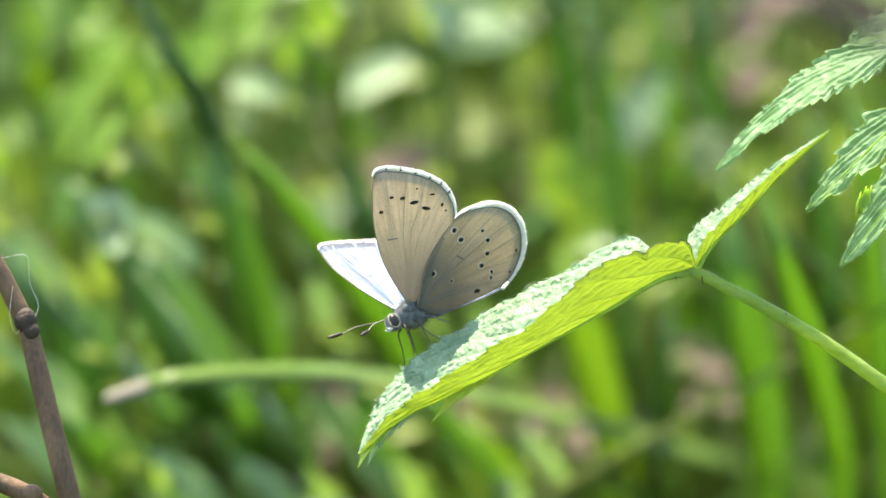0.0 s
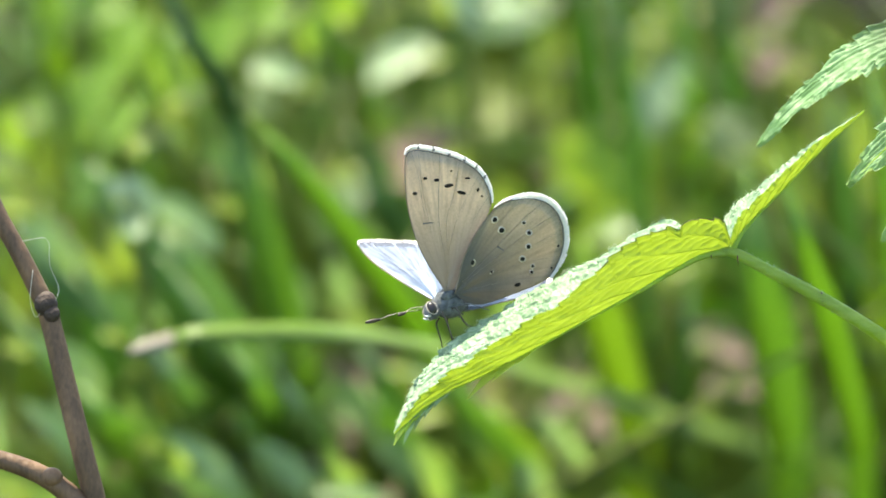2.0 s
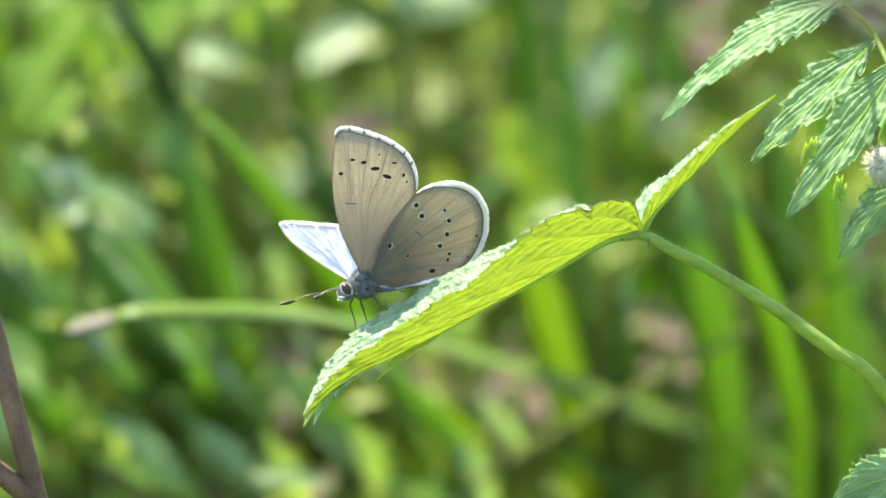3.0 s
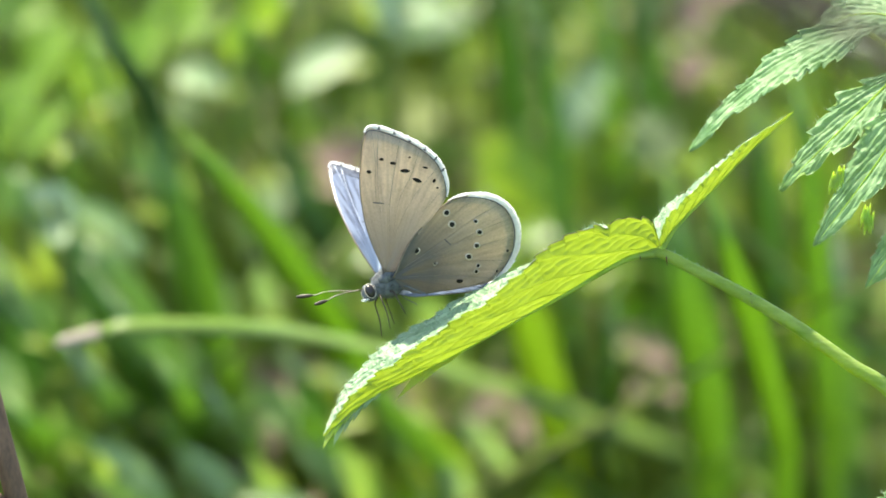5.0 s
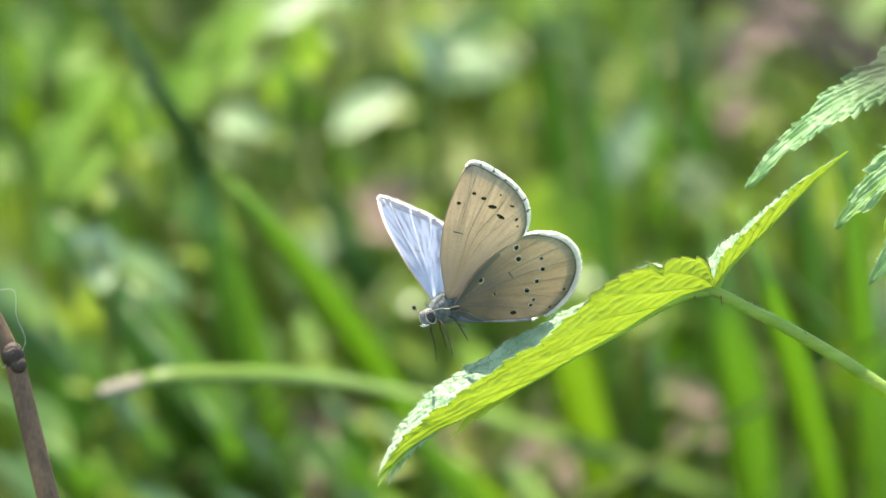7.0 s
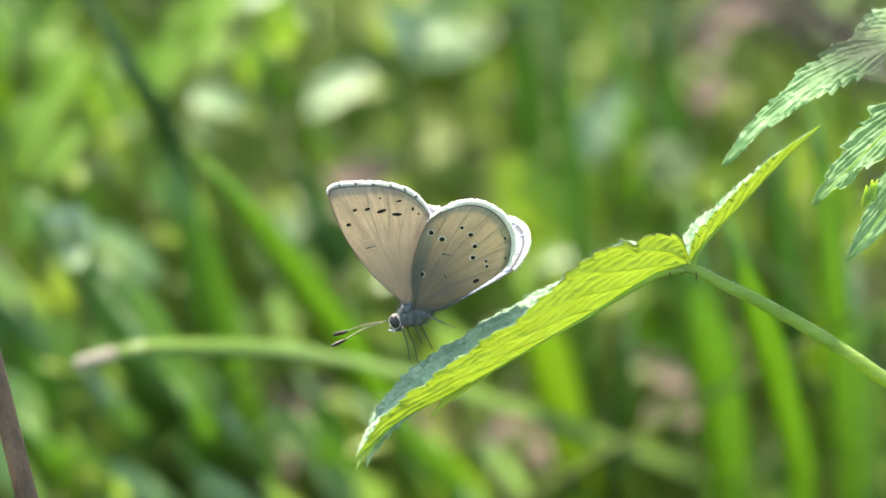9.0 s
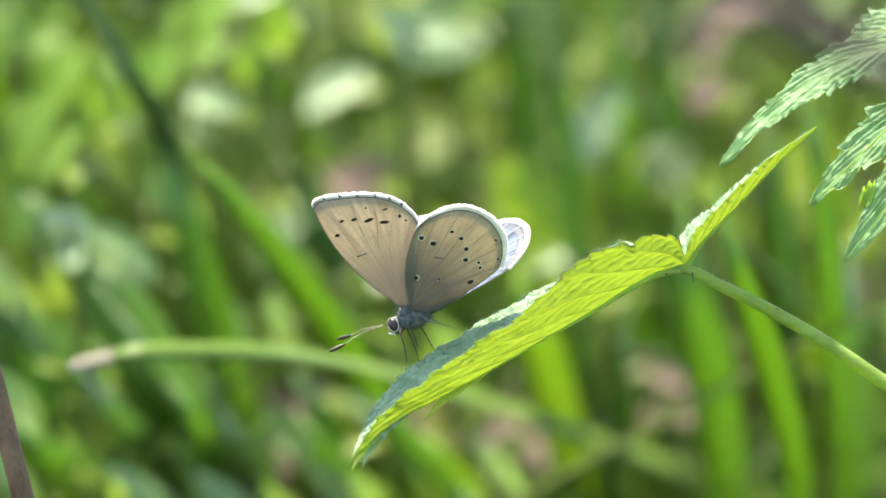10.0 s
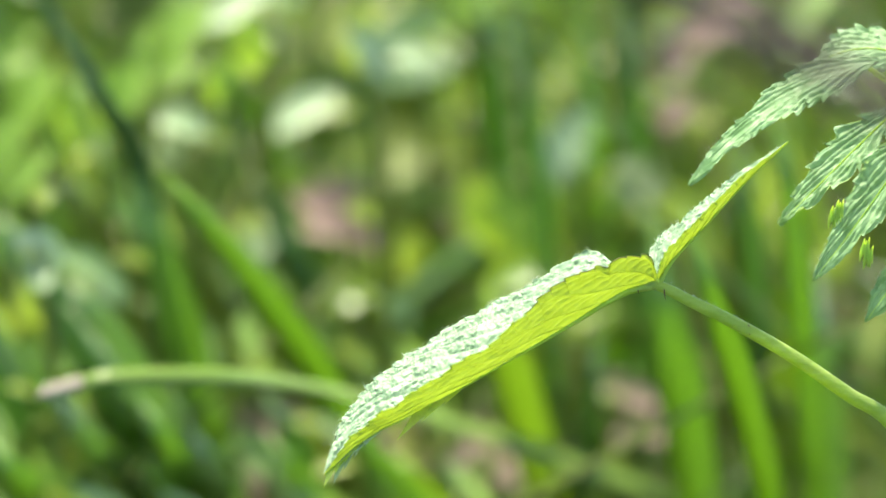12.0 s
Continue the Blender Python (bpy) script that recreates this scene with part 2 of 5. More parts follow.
    l.new(t.outputs["BSDF"], mx.inputs[2])
    l.new(mx.outputs["Shader"], n["Material Output"].inputs["Surface"])
    return m


WING_UNDER = wing_scales("forewing_underside", (0.5, 0.4, 0.3), (0.76, 0.62, 0.48), (0.3, 0.255, 0.21), (1.5, 1.38, 1.15), 0.42, 0.7, 0.3, 0.0105)
HIND_UNDER = wing_scales("hindwing_underside", (0.42, 0.35, 0.26), (0.68, 0.565, 0.425), (0.085, 0.095, 0.1), (1.55, 1.4, 1.05), 0.42, 0.7, 0.3, 0.0128)
WING_UPPER = wing_scales("wing_upperside", (0.018, 0.036, 0.08), (0.27, 0.34, 0.47), (0.12, 0.2, 0.32), (1, 1, 1), 0.34, 0.38, 0.9, 0.007, 0.3, (0.35, 0.35, 1.1), (0.66, 1.14), (0.52, 0.45, 0.37))
WING_BORDER = mottled("wing_border", (0.03, 0.035, 0.05), (0.1, 0.12, 0.17), 2500, 0.5, 0.1)
FRINGE = mottled("wing_fringe", (0.8, 0.79, 0.77), (0.95, 0.94, 0.92), 2500, 0.5, 0.5)
FRINGE_DARK = mottled("fringe_check", (0.08, 0.08, 0.09), (0.2, 0.19, 0.18), 2500, 0.7)
SPOT = mottled("wing_spot", (0.012, 0.011, 0.01), (0.035, 0.03, 0.026), 3000, 0.9, gloss=0.1)
RING = mottled("spot_ring", (0.6, 0.52, 0.42), (0.78, 0.7, 0.58), 3000, 0.7, 0.2)
VEIN = mottled("wing_vein", (0.3, 0.245, 0.185), (0.42, 0.35, 0.265), 2000, 0.7, 0.5)
VEIN_PALE = mottled("pale_wing_vein", (0.4, 0.46, 0.58), (0.7, 0.75, 0.85), 2000, 0.5, 0.5)
FUR = mottled("blue_grey_fur", (0.07, 0.08, 0.085), (0.22, 0.235, 0.245), 1800, 0.9, bump=0.0002, bump_size=5000, gloss=0.2)
EYE_BLACK = mottled("compound_eye", (0.008, 0.007, 0.007), (0.025, 0.02, 0.02), 3000, 0.28, gloss=0.5)
WHITE_SCALE = mottled("white_scales", (0.7, 0.7, 0.68), (0.88, 0.88, 0.86), 2000, 0.6)
CLUB = mottled("antenna_club", (0.01, 0.008, 0.006), (0.05, 0.03, 0.02), 2000, 0.5)


# ---- shaping ----
def part(name, bm, material, parent=None, label=""):
    """Links a bmesh as one mesh object, smooth, under a thing or a part."""
    me = bpy.data.meshes.new(name)
    bm.normal_update()
    bm.to_mesh(me)
    bm.free()
    for m in material if isinstance(material, (list, tuple)) else (material,):
        me.materials.append(m)
    me.polygons.foreach_set("use_smooth", [True] * len(me.polygons))
    ob = new(name, me)
    ob.parent = parent
    return tagged(ob, label)


def thing(name, label, category, place=None, group="", kind=""):
    ob = new(name)
    if place is not None:
        ob.matrix_basis = place
    ob.empty_display_size = 0.01
    return tagged(ob, label, category, group, kind)


def smooth(points, steps=6):
    """A curve through points (Catmull-Rom)."""
    p = [Vector(q) for q in points]
    p = [2 * p[0] - p[1]] + p + [2 * p[-1] - p[-2]]
    out = []
    for i in range(1, len(p) - 2):
        for k in range(steps):
            t = k / steps
            out.append(0.5 * (2 * p[i] + (p[i + 1] - p[i - 1]) * t + (2 * p[i - 1] - 5 * p[i] + 4 * p[i + 1] - p[i + 2]) * t * t
                              + (3 * p[i] - p[i - 1] - 3 * p[i + 1] + p[i + 2]) * t ** 3))
    return out + [p[-2]]


def tube(bm, path, radius, sides=8, slot=0):
    """A round stem along a path; radius is a number or a function of 0..1."""
    rings, last = [], None
    for i, p in enumerate(path):
        f = (path[min(i + 1, len(path) - 1)] - path[max(i - 1, 0)]).normalized()
        side = (last - f * last.dot(f)).normalized() if last else f.orthogonal().normalized()
        last = side
        r = radius(i / (len(path) - 1)) if callable(radius) else radius
        other = f.cross(side)
        rings.append([bm.verts.new(p + (side * math.cos(a) + other * math.sin(a)) * r) for a in (2 * math.pi * k / sides for k in range(sides))])
    for a, b in zip(rings, rings[1:]):
        for k in range(sides):
            bm.faces.new((a[k], a[(k + 1) % sides], b[(k + 1) % sides], b[k])).material_index = slot
    bm.faces.new(rings[0][::-1]).material_index = slot
    bm.faces.new(rings[-1]).material_index = slot


def ball(bm, centre, sizes, turn=None, rings=8, sides=12):
    m = Matrix.Translation(centre) @ (turn.to_4x4() if turn else Matrix()) @ Matrix.Diagonal((*sizes, 1))
    bmesh.ops.create_uvsphere(bm, u_segments=sides, v_segments=rings, radius=1, matrix=m)


def strip(bm, path, width, face, fold=0.25, slot=0):
    """A grass blade: a keeled strip with two skins along a path; width is a function of 0..1, face the way that it looks."""
    rings = []
    for i, p in enumerate(path):
        f = (path[min(i + 1, len(path) - 1)] - path[max(i - 1, 0)]).normalized()
        side = f.cross(face).normalized()
        front = side.cross(f).normalized()
        w = max(width(i / (len(path) - 1)), 0.00004) / 2
        rings.append([bm.verts.new(p + side * w + front * w * fold), bm.verts.new(p + front * w * 0.06),
                      bm.verts.new(p - side * w + front * w * fold), bm.verts.new(p - front * (w * 0.08 + 0.00008))])
    for a, b in zip(rings, rings[1:]):
        for k in range(4):
            bm.faces.new((a[k], a[(k + 1) % 4], b[(k + 1) % 4], b[k])).material_index = slot
    bm.faces.new(rings[0][::-1])
    bm.faces.new(rings[-1])


def to_ground(path):
    """Carries a path on from its last point down into the soil."""
    p, d = path[-1], (path[-1] - path[-2])
    foot = Vector((p.x + d.x * 1.5, p.y + 0.01, -0.004))
    return path + smooth([p, p.lerp(foot, 0.5) + Vector((d.x, 0, 0)), foot], 4)[1:]


# ---- ground ----
def ground():
    bm = bmesh.new()
    xs = [-400, -40, -6, -2] + [i * 0.08 for i in range(-14, 15)] + [2, 6, 40, 400]
    ys = [-400, -40, -6, -2] + [i * 0.08 for i in range(-10, 26)] + [4, 10, 40, 400]
    grid = [[bm.verts.new((x, y, 0.012 * noise.noise((x * 6, y * 6, 0)) - 0.006 if abs(x) < 2 and abs(y) < 3 else -0.006)) for x in xs] for y in ys]
    for a, b in zip(grid, grid[1:]):
        for i in range(len(xs) - 1):
            bm.faces.new((a[i], a[i + 1], b[i + 1], b[i]))
    return tagged(part("ground", bm, SOIL), "brown bare soil with leaf litter under the grass", "ground", kind="structure")


ground()


# ---- grass ----
def meadow(count, seed, material, name, label, reach, low, high, wide_to, field=False):
    """Blades of grass, thickest behind the perch and thinning out all round; field: the open meadow further out."""
    rng = random.Random(seed)
    bm = bmesh.new()
    for _ in range(count):
        x, y = rng.gauss(0, 0.15), rng.uniform(reach, 1.0) if rng.random() < 0.8 else 1.0 + abs(rng.gauss(0, 0.8))
        tall, lean, turn = rng.uniform(low, high), rng.gauss(-0.2, 0.5), rng.gauss(0, 0.35)
        if field:
            x, y = (rng.gauss(0, 0.7), rng.gauss(0.5, 0.8)) if rng.random() < 0.45 else (rng.gauss(0, 2.0), rng.gauss(0.6, 2.0))
            if abs(x) < 0.4 and -1.6 < y < 1.0:
                tall *= 0.5
        bare = math.exp(-((x - 0.05) / 0.035) ** 2 - ((y - 0.72) / 0.2) ** 2)
        if rng.random() < 0.85 * bare:
            tall *= 0.3
        if 0.004 < x < 0.1 and y < 0.9:
            tall *= 0.55
        top = Vector((x + lean * tall, y + turn * tall, tall))
        path = smooth([Vector((x, y, -0.006)), Vector((x + lean * tall * 0.25, y + turn * tall * 0.3, tall * 0.55)), top], 2 if field else 4)
        wide = rng.uniform(0.0018, wide_to)
        a = rng.gauss(0, 0.7)
        strip(bm, path, lambda t: wide * (1 - t ** 2.2), Vector((math.sin(a), -math.cos(a), 0.3)), 0.3)
    return tagged(part(name, bm, material), label, "grass", kind="stuff")


meadow(2900, 3, GRASS, "meadow_grass", "mixed green meadow grass growing densely out of soil", 0.22, 0.06, 0.24, 0.0036)
# Blades in the lighter copy, with sunlight in their colour.
meadow(1600, 6, GRASS_LIT_TONE, "sun_toned_grass", "bright yellow-green meadow grass, sunlight put into its colour", 0.3, 0.06, 0.22, 0.004)
# Blades in the darker copy, with shade in their colour.
meadow(220, 4, GRASS_DARK, "shade_toned_grass", "dark green grass low in the meadow, shade put into its colour", 0.25, 0.06, 0.2, 0.006)
meadow(500, 5, STRAW, "dry_grass", "bleached dry grass stalks among the green", 0.35, 0.03, 0.16, 0.003)
meadow(34000, 8, GRASS, "open_meadow_grass", "open green meadow of loose grass all round", 0.2, 0.06, 0.2, 0.014, True)


def blade(points, width, material, label, face=(0.15, -1, 0.25)):
    """One tall grass blade through places given from its tip downwards, rooted in the soil."""
    path = to_ground(smooth([spot(*p) for p in points], 6))
    root = path[-1].copy()
    bm = bmesh.new()
    path = [p - root for p in path]
    strip(bm, path[::-1], lambda t: width * MM * min(1, 0.03 + 2.6 * (1 - t)) ** 0.8 if t > 0.5 else width * MM * (0.75 + 0.5 * t), Vector(face))
    ob = thing("grass_blade", label, "grass blade", Matrix.Translation(root), "tall grass blades")
    part("leaf_blade", bm, material, ob)
    bm = bmesh.new()
    tube(bm, [p - Vector(face).normalized() * 0.0001 for p in path[::-1]], lambda t: 0.00022 * width / 4 * (1.05 - t), 5)
    part("midrib", bm, GRASS_GREY, ob)
    return ob


for u, v, u2, v2, u3, v3, u4, v4, w, wide, material, label in (
        (-36.5, 30, -28.2, 15.8, -24.4, 8, -18, -24, 225, 3.2, GRASS_SHADE_TONE, "dark green arching grass blade rooted in soil"),
        (-23.2, 9.3, -17, 2.6, -7.4, -10, 1, -24, 200, 3.7, GRASS_FRESH, "bright green slanting grass blade lit through by the sun"),
        (30.6, 5, 33.7, -4.5, 36.6, -13.7, 39.4, -25, 150, 4.0, GRASS_FRESH, "bright green narrow upright grass blade"),
        (27.5, 4, 29, -6.5, 30.6, -15, 32, -26, 230, 6.6, GRASS_BRIGHT, "broad bright green upright grass blade"),
        (10.5, -3, 12, -8, 14.1, -15, 17.2, -27, 260, 6.0, GRASS_GOLD, "broad yellowish green grass blade lit from behind"),
        (40, 14, 41.6, 6, 42.9, -9, 44.2, -26, 200, 3.6, GRASS_BRIGHT, "narrow green upright grass blade"),
        (13.4, 28, 14.9, 15, 16.4, 3, 18.2, -27, 280, 2.8, GRASS_DARK, "dark bluish green upright grass blade"),
        (-29, 21, -35, 13.5, -41.6, 4, -45, -26, 340, 3.6, GRASS_GOLD, "yellow-green arching grass blade"),
        (-32, -5, -26, -13, -20, -21, -16, -30, 230, 3.6, GRASS_GREY, "broad grey-green grass blade, sky sheen put into its colour"),
        (-41, -7, -34, -16, -28, -25, -25, -31, 260, 4.4, GRASS_DARK, "dark broad grass blade, shade put into its colour"),
        (-25, 9, -22.4, 0.3, -19.6, -10.7, -15.8, -24.6, 240, 5.8, GRASS_BRIGHT, "soft bright green grass blade beside a dark one"),
        (-4, -16.5, -1, -20, 3.4, -25, 6, -30, 220, 3.4, GRASS_BRIGHT, "bright green short grass blade"),
        (8, 28, 10, 20, 12.6, 11, 15, -20, 420, 3.6, GRASS, "yellow-green grass blade further back"),
        (23, 28, 24, 17, 24.5, 8, 25.5, -20, 420, 3.8, GRASS, "green upright grass blade further back"),
        (44.5, 0, 45, -10, 45.5, -18, 46, -28, 260, 4.4, GRASS_GREY, "grey-green upright grass blade"),
        (-45, 22, -43, 12, -38, -2, -33, -24, 340, 3.6, GRASS_GREY, "pale grey-green leaning grass blade"),
        (-16, 12, -10, 2, -3, -9, 3, -24, 330, 3.2, GRASS, "soft green leaning grass blade further back"),
        (-38, 14, -29, 3, -22, -9, -14, -24, 300, 3.4, GRASS, "soft green leaning grass blade further back"),
        (-43, -4, -36, -9, -30, -17, -27, -28, 300, 3.8, GRASS_BRIGHT, "green leaning grass blade low in the meadow"),
        (-50, 4, -44, -4, -38, -14, -33, -28, 280, 4.4, GRASS_BRIGHT, "green leaning grass blade low in the meadow"),
        (-12, -14, -9.5, -18, -7.5, -23, -6, -30, 280, 4.4, GRASS_DARK, "dark green short grass blade"),
        (22, -8, 21.5, -14, 20.5, -20, 20, -29, 280, 2.8, GRASS_DARK, "dark green thin grass blade"),
        (34, 12, 36, 2, 38, -10, 40, -26, 340, 4.0, GRASS, "soft green upright grass blade further back"),
        (50, 20, 44, 6, 41, -8, 40, -26, 330, 3.0, GRASS_GOLD, "yellow-green grass blade leaning over"),
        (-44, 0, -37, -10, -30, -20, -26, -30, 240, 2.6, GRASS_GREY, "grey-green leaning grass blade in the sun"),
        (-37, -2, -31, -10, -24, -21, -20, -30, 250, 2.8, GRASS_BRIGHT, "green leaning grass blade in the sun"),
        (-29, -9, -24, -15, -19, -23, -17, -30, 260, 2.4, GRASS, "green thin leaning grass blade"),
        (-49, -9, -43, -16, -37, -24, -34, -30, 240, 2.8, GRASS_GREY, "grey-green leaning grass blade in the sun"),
        (-46, 28, -38, 18, -31, 8, -27, -4, 380, 2.6, GRASS_GREY, "pale leaning grass blade far back"),
        (-18, 6, -13, -4, -9, -14, -7, -26, 320, 2.6, GRASS_GREY, "grey-green leaning grass blade further back"),
        (-16, 4, -12, -6, -8, -16, -6, -28, 300, 5.0, GRASS, "soft green broad grass blade in the sun"),
        (-11, -6, -7, -12, -3, -20, 0, -30, 310, 4.4, GRASS_BRIGHT, "soft green leaning grass blade in the sun"),
        (-29, 2, -27, -8, -24, -18, -22, -30, 320, 5.0, GRASS_BRIGHT, "soft green broad grass blade in the sun"),
        (-34, 9, -33, -1, -31, -14, -30, -30, 330, 4.0, GRASS_GOLD, "yellow-green upright grass blade in the sun"),
        (0.5, 26, 1.6, 17.5, 3.2, 4, 6, -20, 480, 7.0, GRASS, "broad soft green upright grass blade far back"),
        (7.6, 28, 9.6, 20, 13.2, 6.5, 15.5, -14, 420, 5.0, GRASS_GOLD, "yellow-green leaning grass blade far back"),
        (20.5, 27, 21.5, 16, 22, 4, 22.5, -22, 350, 4.6, GRASS_BRIGHT, "soft green upright grass blade far back"),
        (24.6, 28, 25.6, 16, 26.2, 6, 27, -22, 360, 4.0, GRASS_DARK, "dark green upright grass blade far back"),
        (10.2, 28, 11.2, 20, 12, 10, 13, -10, 370, 3.6, GRASS_DARK, "dark green upright grass blade far back"),
        (36.5, 12, 37.2, 5, 38, -4, 39, -24, 300, 3.4, GRASS_DARK, "dark green narrow grass blade, shade put into its colour"),
        (-39, 4, -31.5, -6, -25.5, -16, -21, -27, 250, 8.0, GRASS_DARK, "broad dark blue-green grass blade, shade put into its colour"),
        (-47, -2, -41, -10, -36, -20, -33, -29, 270, 7.0, GRASS_DARK, "broad dark grass blade with shade in its colour"),
        (-33, -2, -28.5, -6.5, -23, -16, -19.5, -26, 235, 5.0, GRASS_GREY, "broad grass blade greyed to carry sky sheen in its colour"),
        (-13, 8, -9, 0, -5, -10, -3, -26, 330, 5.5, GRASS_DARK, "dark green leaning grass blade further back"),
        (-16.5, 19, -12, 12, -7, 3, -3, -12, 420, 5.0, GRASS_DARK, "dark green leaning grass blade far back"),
        (-41, 30, -38, 20, -34.5, 8, -30, -14, 400, 5.5, GRASS_BRIGHT, "soft green leaning grass blade far back"),
        (-45, 30, -43.5, 20, -41, 6, -38, -14, 330, 4.0, GRASS_GOLD, "yellow-green upright grass blade far back"),
        (-34, -13, -30, -18, -27, -23, -25, -30, 240, 5.0, GRASS_GREY, "grey-green low grass blade in the sun"),
        (-25, -14, -22, -18.5, -19.5, -23, -18, -30, 230, 4.6, GRASS_BRIGHT, "bright green low grass blade in the sun"),
        (-20, -17, -17.5, -21, -15, -25, -13, -31, 240, 4.6, GRASS_GREY, "grey-green low grass blade in the sun"),
        (-41, -18, -37, -22, -34, -26, -32, -32, 230, 5.0, GRASS_BRIGHT, "bright green low grass blade in the sun"),
        (-12, -18, -9, -22, -6, -26, -4, -32, 250, 4.4, GRASS_BRIGHT, "bright green low grass blade in the sun"),
        (1, -20, 3.5, -23, 6, -27, 8, -33, 260, 4.4, GRASS_GOLD, "yellow-green low grass blade in the sun"),
        (-20, 27, -14, 17, -9, 4, -6, -20, 400, 4.6, GRASS_BRIGHT, "soft green grass blade far back")):
    blade([(u, v, w), (u2, v2, w), (u3, v3, w + 25), (u4, v4, w + 90)], wide, material, label)


# ---- undergrowth ----
def undergrowth(count, seed, material, name, label, near_to, far_to, long_to, low, high, spread=0.085):
    """Small leafy weeds: leaning stalks with a few oval leaves each, crowded together behind the perch."""
    rng = random.Random(seed)
    bm = bmesh.new()
    for _ in range(count):
        x, y = rng.gauss(-0.012, spread), rng.uniform(near_to, far_to)
        tall = rng.uniform(low, high) * min(1.0, 0.45 + 0.8 * (1.1 - y))
        gap = math.exp(-((x - 0.03) / 0.03) ** 2 - ((y - 0.6) / 0.2) ** 2)
        gap = max(gap, math.exp(-((x - 0.05) / 0.03) ** 2 - ((y - 0.72) / 0.2) ** 2))
        if rng.random() < 0.8 * gap:
            tall *= 0.3
        lean = Vector((rng.gauss(-0.25, 0.35), rng.gauss(0, 0.3), 0)) * tall
        foot, top = Vector((x, y, -0.006)), Vector((x, y, tall)) + lean
        line = smooth([foot, foot.lerp(top, 0.5) - lean * 0.12, top], 3)
        strip(bm, line, lambda t: 0.0011 * (1.1 - 0.5 * t), Vector((rng.gauss(0, 0.5), -1, 0.2)), 0.5)
        for k in range(rng.randint(4, 7)):
            base = line[rng.randint(2, len(line) - 1)]
            a = rng.uniform(0, 2 * math.pi)
            along = Vector((math.cos(a), 0.5 * math.sin(a), rng.gauss(0.1, 0.6))).normalized()
            normal = Vector((rng.gauss(-0.2, 0.4), rng.gauss(-0.3, 0.4), 0.9))
            side = normal.cross(along).normalized()
            normal = along.cross(side).normalized()
            long = rng.uniform(0.45, 1.0) * long_to
            half = long * rng.uniform(0.16, 0.32)
            rows = []
            for i in range(6):
                q = i / 5
                wide = half * math.sin(math.pi * (0.06 + 0.92 * q)) ** 0.8
                mid = base + along * q * long + normal * (-0.35 * long * q * q)
                rows.append([bm.verts.new(mid - side * wide + normal * wide * 0.3), bm.verts.new(mid), bm.verts.new(mid + side * wide + normal * wide * 0.3)])
            for p, q in zip(rows, rows[1:]):
                for m in range(2):
                    bm.faces.new((p[m], p[m + 1], q[m + 1], q[m]))
    return tagged(part(name, bm, material), label, "undergrowth", kind="stuff")


undergrowth(190, 21, WEED, "leafy_weeds", "crowded leafy green weeds in dappled sun", 0.3, 0.95, 0.014, 0.06, 0.26)
undergrowth(95, 34, WEED_PALE, "pale_weeds", "pale grey-green weeds with leaves shining in the sun", 0.38, 0.8, 0.012, 0.05, 0.22)
undergrowth(210, 23, WEED_BROWN, "withered_weeds", "withered pinkish brown weeds low over the soil", 0.4, 0.95, 0.013, 0.02, 0.11, 0.07)


# ---- herbs and litter behind ----
def herb(u, v, w, long, wide, tilt, material, label):
    """A low herb: a thin stalk from the soil and one oval leaf with a midrib."""
    place = spot(u, v, w)
    ob = thing("herb", label, "plant", Matrix.Translation((place.x, place.y, 0)), "low herbs")
    top = Vector((0, 0, place.z))
    bm = bmesh.new()
    tube(bm, smooth([Vector((0.01, 0.012, -0.004)), Vector((0.006, 0.005, place.z * 0.5)), top], 5), 0.0006, 6)
    part("stalk", bm, GRASS, ob)
    rng = random.Random(int(u * 10 + v * 70))
    for k in range(4):
        big = (1.0, 0.7, 0.55, 0.45)[k]
        shift = Vector((rng.gauss(0, 0.45) * long * MM, rng.gauss(0, 0.6) * long * MM, rng.gauss(-0.1, 0.3) * wide * MM)) if k else Vector()
        bm = bmesh.new()
        a = radians(tilt + (rng.gauss(0, 40) if k else 0))
        along, normal = Vector((math.cos(a), 0.1, math.sin(a))).normalized(), Vector((-0.2 + rng.gauss(0, 0.15), -0.45, 0.85))
        side = normal.cross(along).normalized()
        normal = along.cross(side).normalized()
        rows = []
        for i in range(13):
            s = i / 12
            half = wide * big * MM * 0.5 * math.sin(math.pi * min(1, s * 0.96 + 0.02)) ** 0.9
            mid = top + shift + along * (s - 0.5) * long * big * MM + normal * (0.35 * long * big * MM * (0.25 - (s - 0.5) ** 2))
            rows.append([bm.verts.new(mid + side * half * q + normal * (abs(q) * half * 0.3)) for q in (-1, -0.5, 0, 0.5, 1)])
        for p, q in zip(rows, rows[1:]):
            for m in range(4):
                bm.faces.new((p[m], p[m + 1], q[m + 1], q[m]))
        leaf = part("leaf", bm, material if k < 2 else (HERB_LIME if material is HERB_LIME else GRASS_LIT_TONE), ob)
        if k:
            bm = bmesh.new()
            tube(bm, smooth([Vector((0.004, 0.004, place.z * 0.7)), top + shift * 0.6 - Vector((0, 0, 0.004)), top + shift], 4), 0.0004, 5)
            part("leaf_stalk", bm, GRASS, leaf)
    return ob


herb(-20.4, 13.2, 310, 7.5, 5, -15, HERB_PALE, "pale herb leaf in full sun, glint put into its colour")
herb(-8.3, 13.9, 370, 12, 5.5, 25, HERB_PALE, "pale herb leaf tilted to the sun, glint put into its colour")
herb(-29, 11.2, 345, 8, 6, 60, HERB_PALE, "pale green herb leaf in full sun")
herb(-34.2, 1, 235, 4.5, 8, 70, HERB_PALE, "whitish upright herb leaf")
herb(-12.5, 25.5, 330, 12, 4.5, 5, HERB_PALE, "whitish herb leaf with a glint put into its colour")
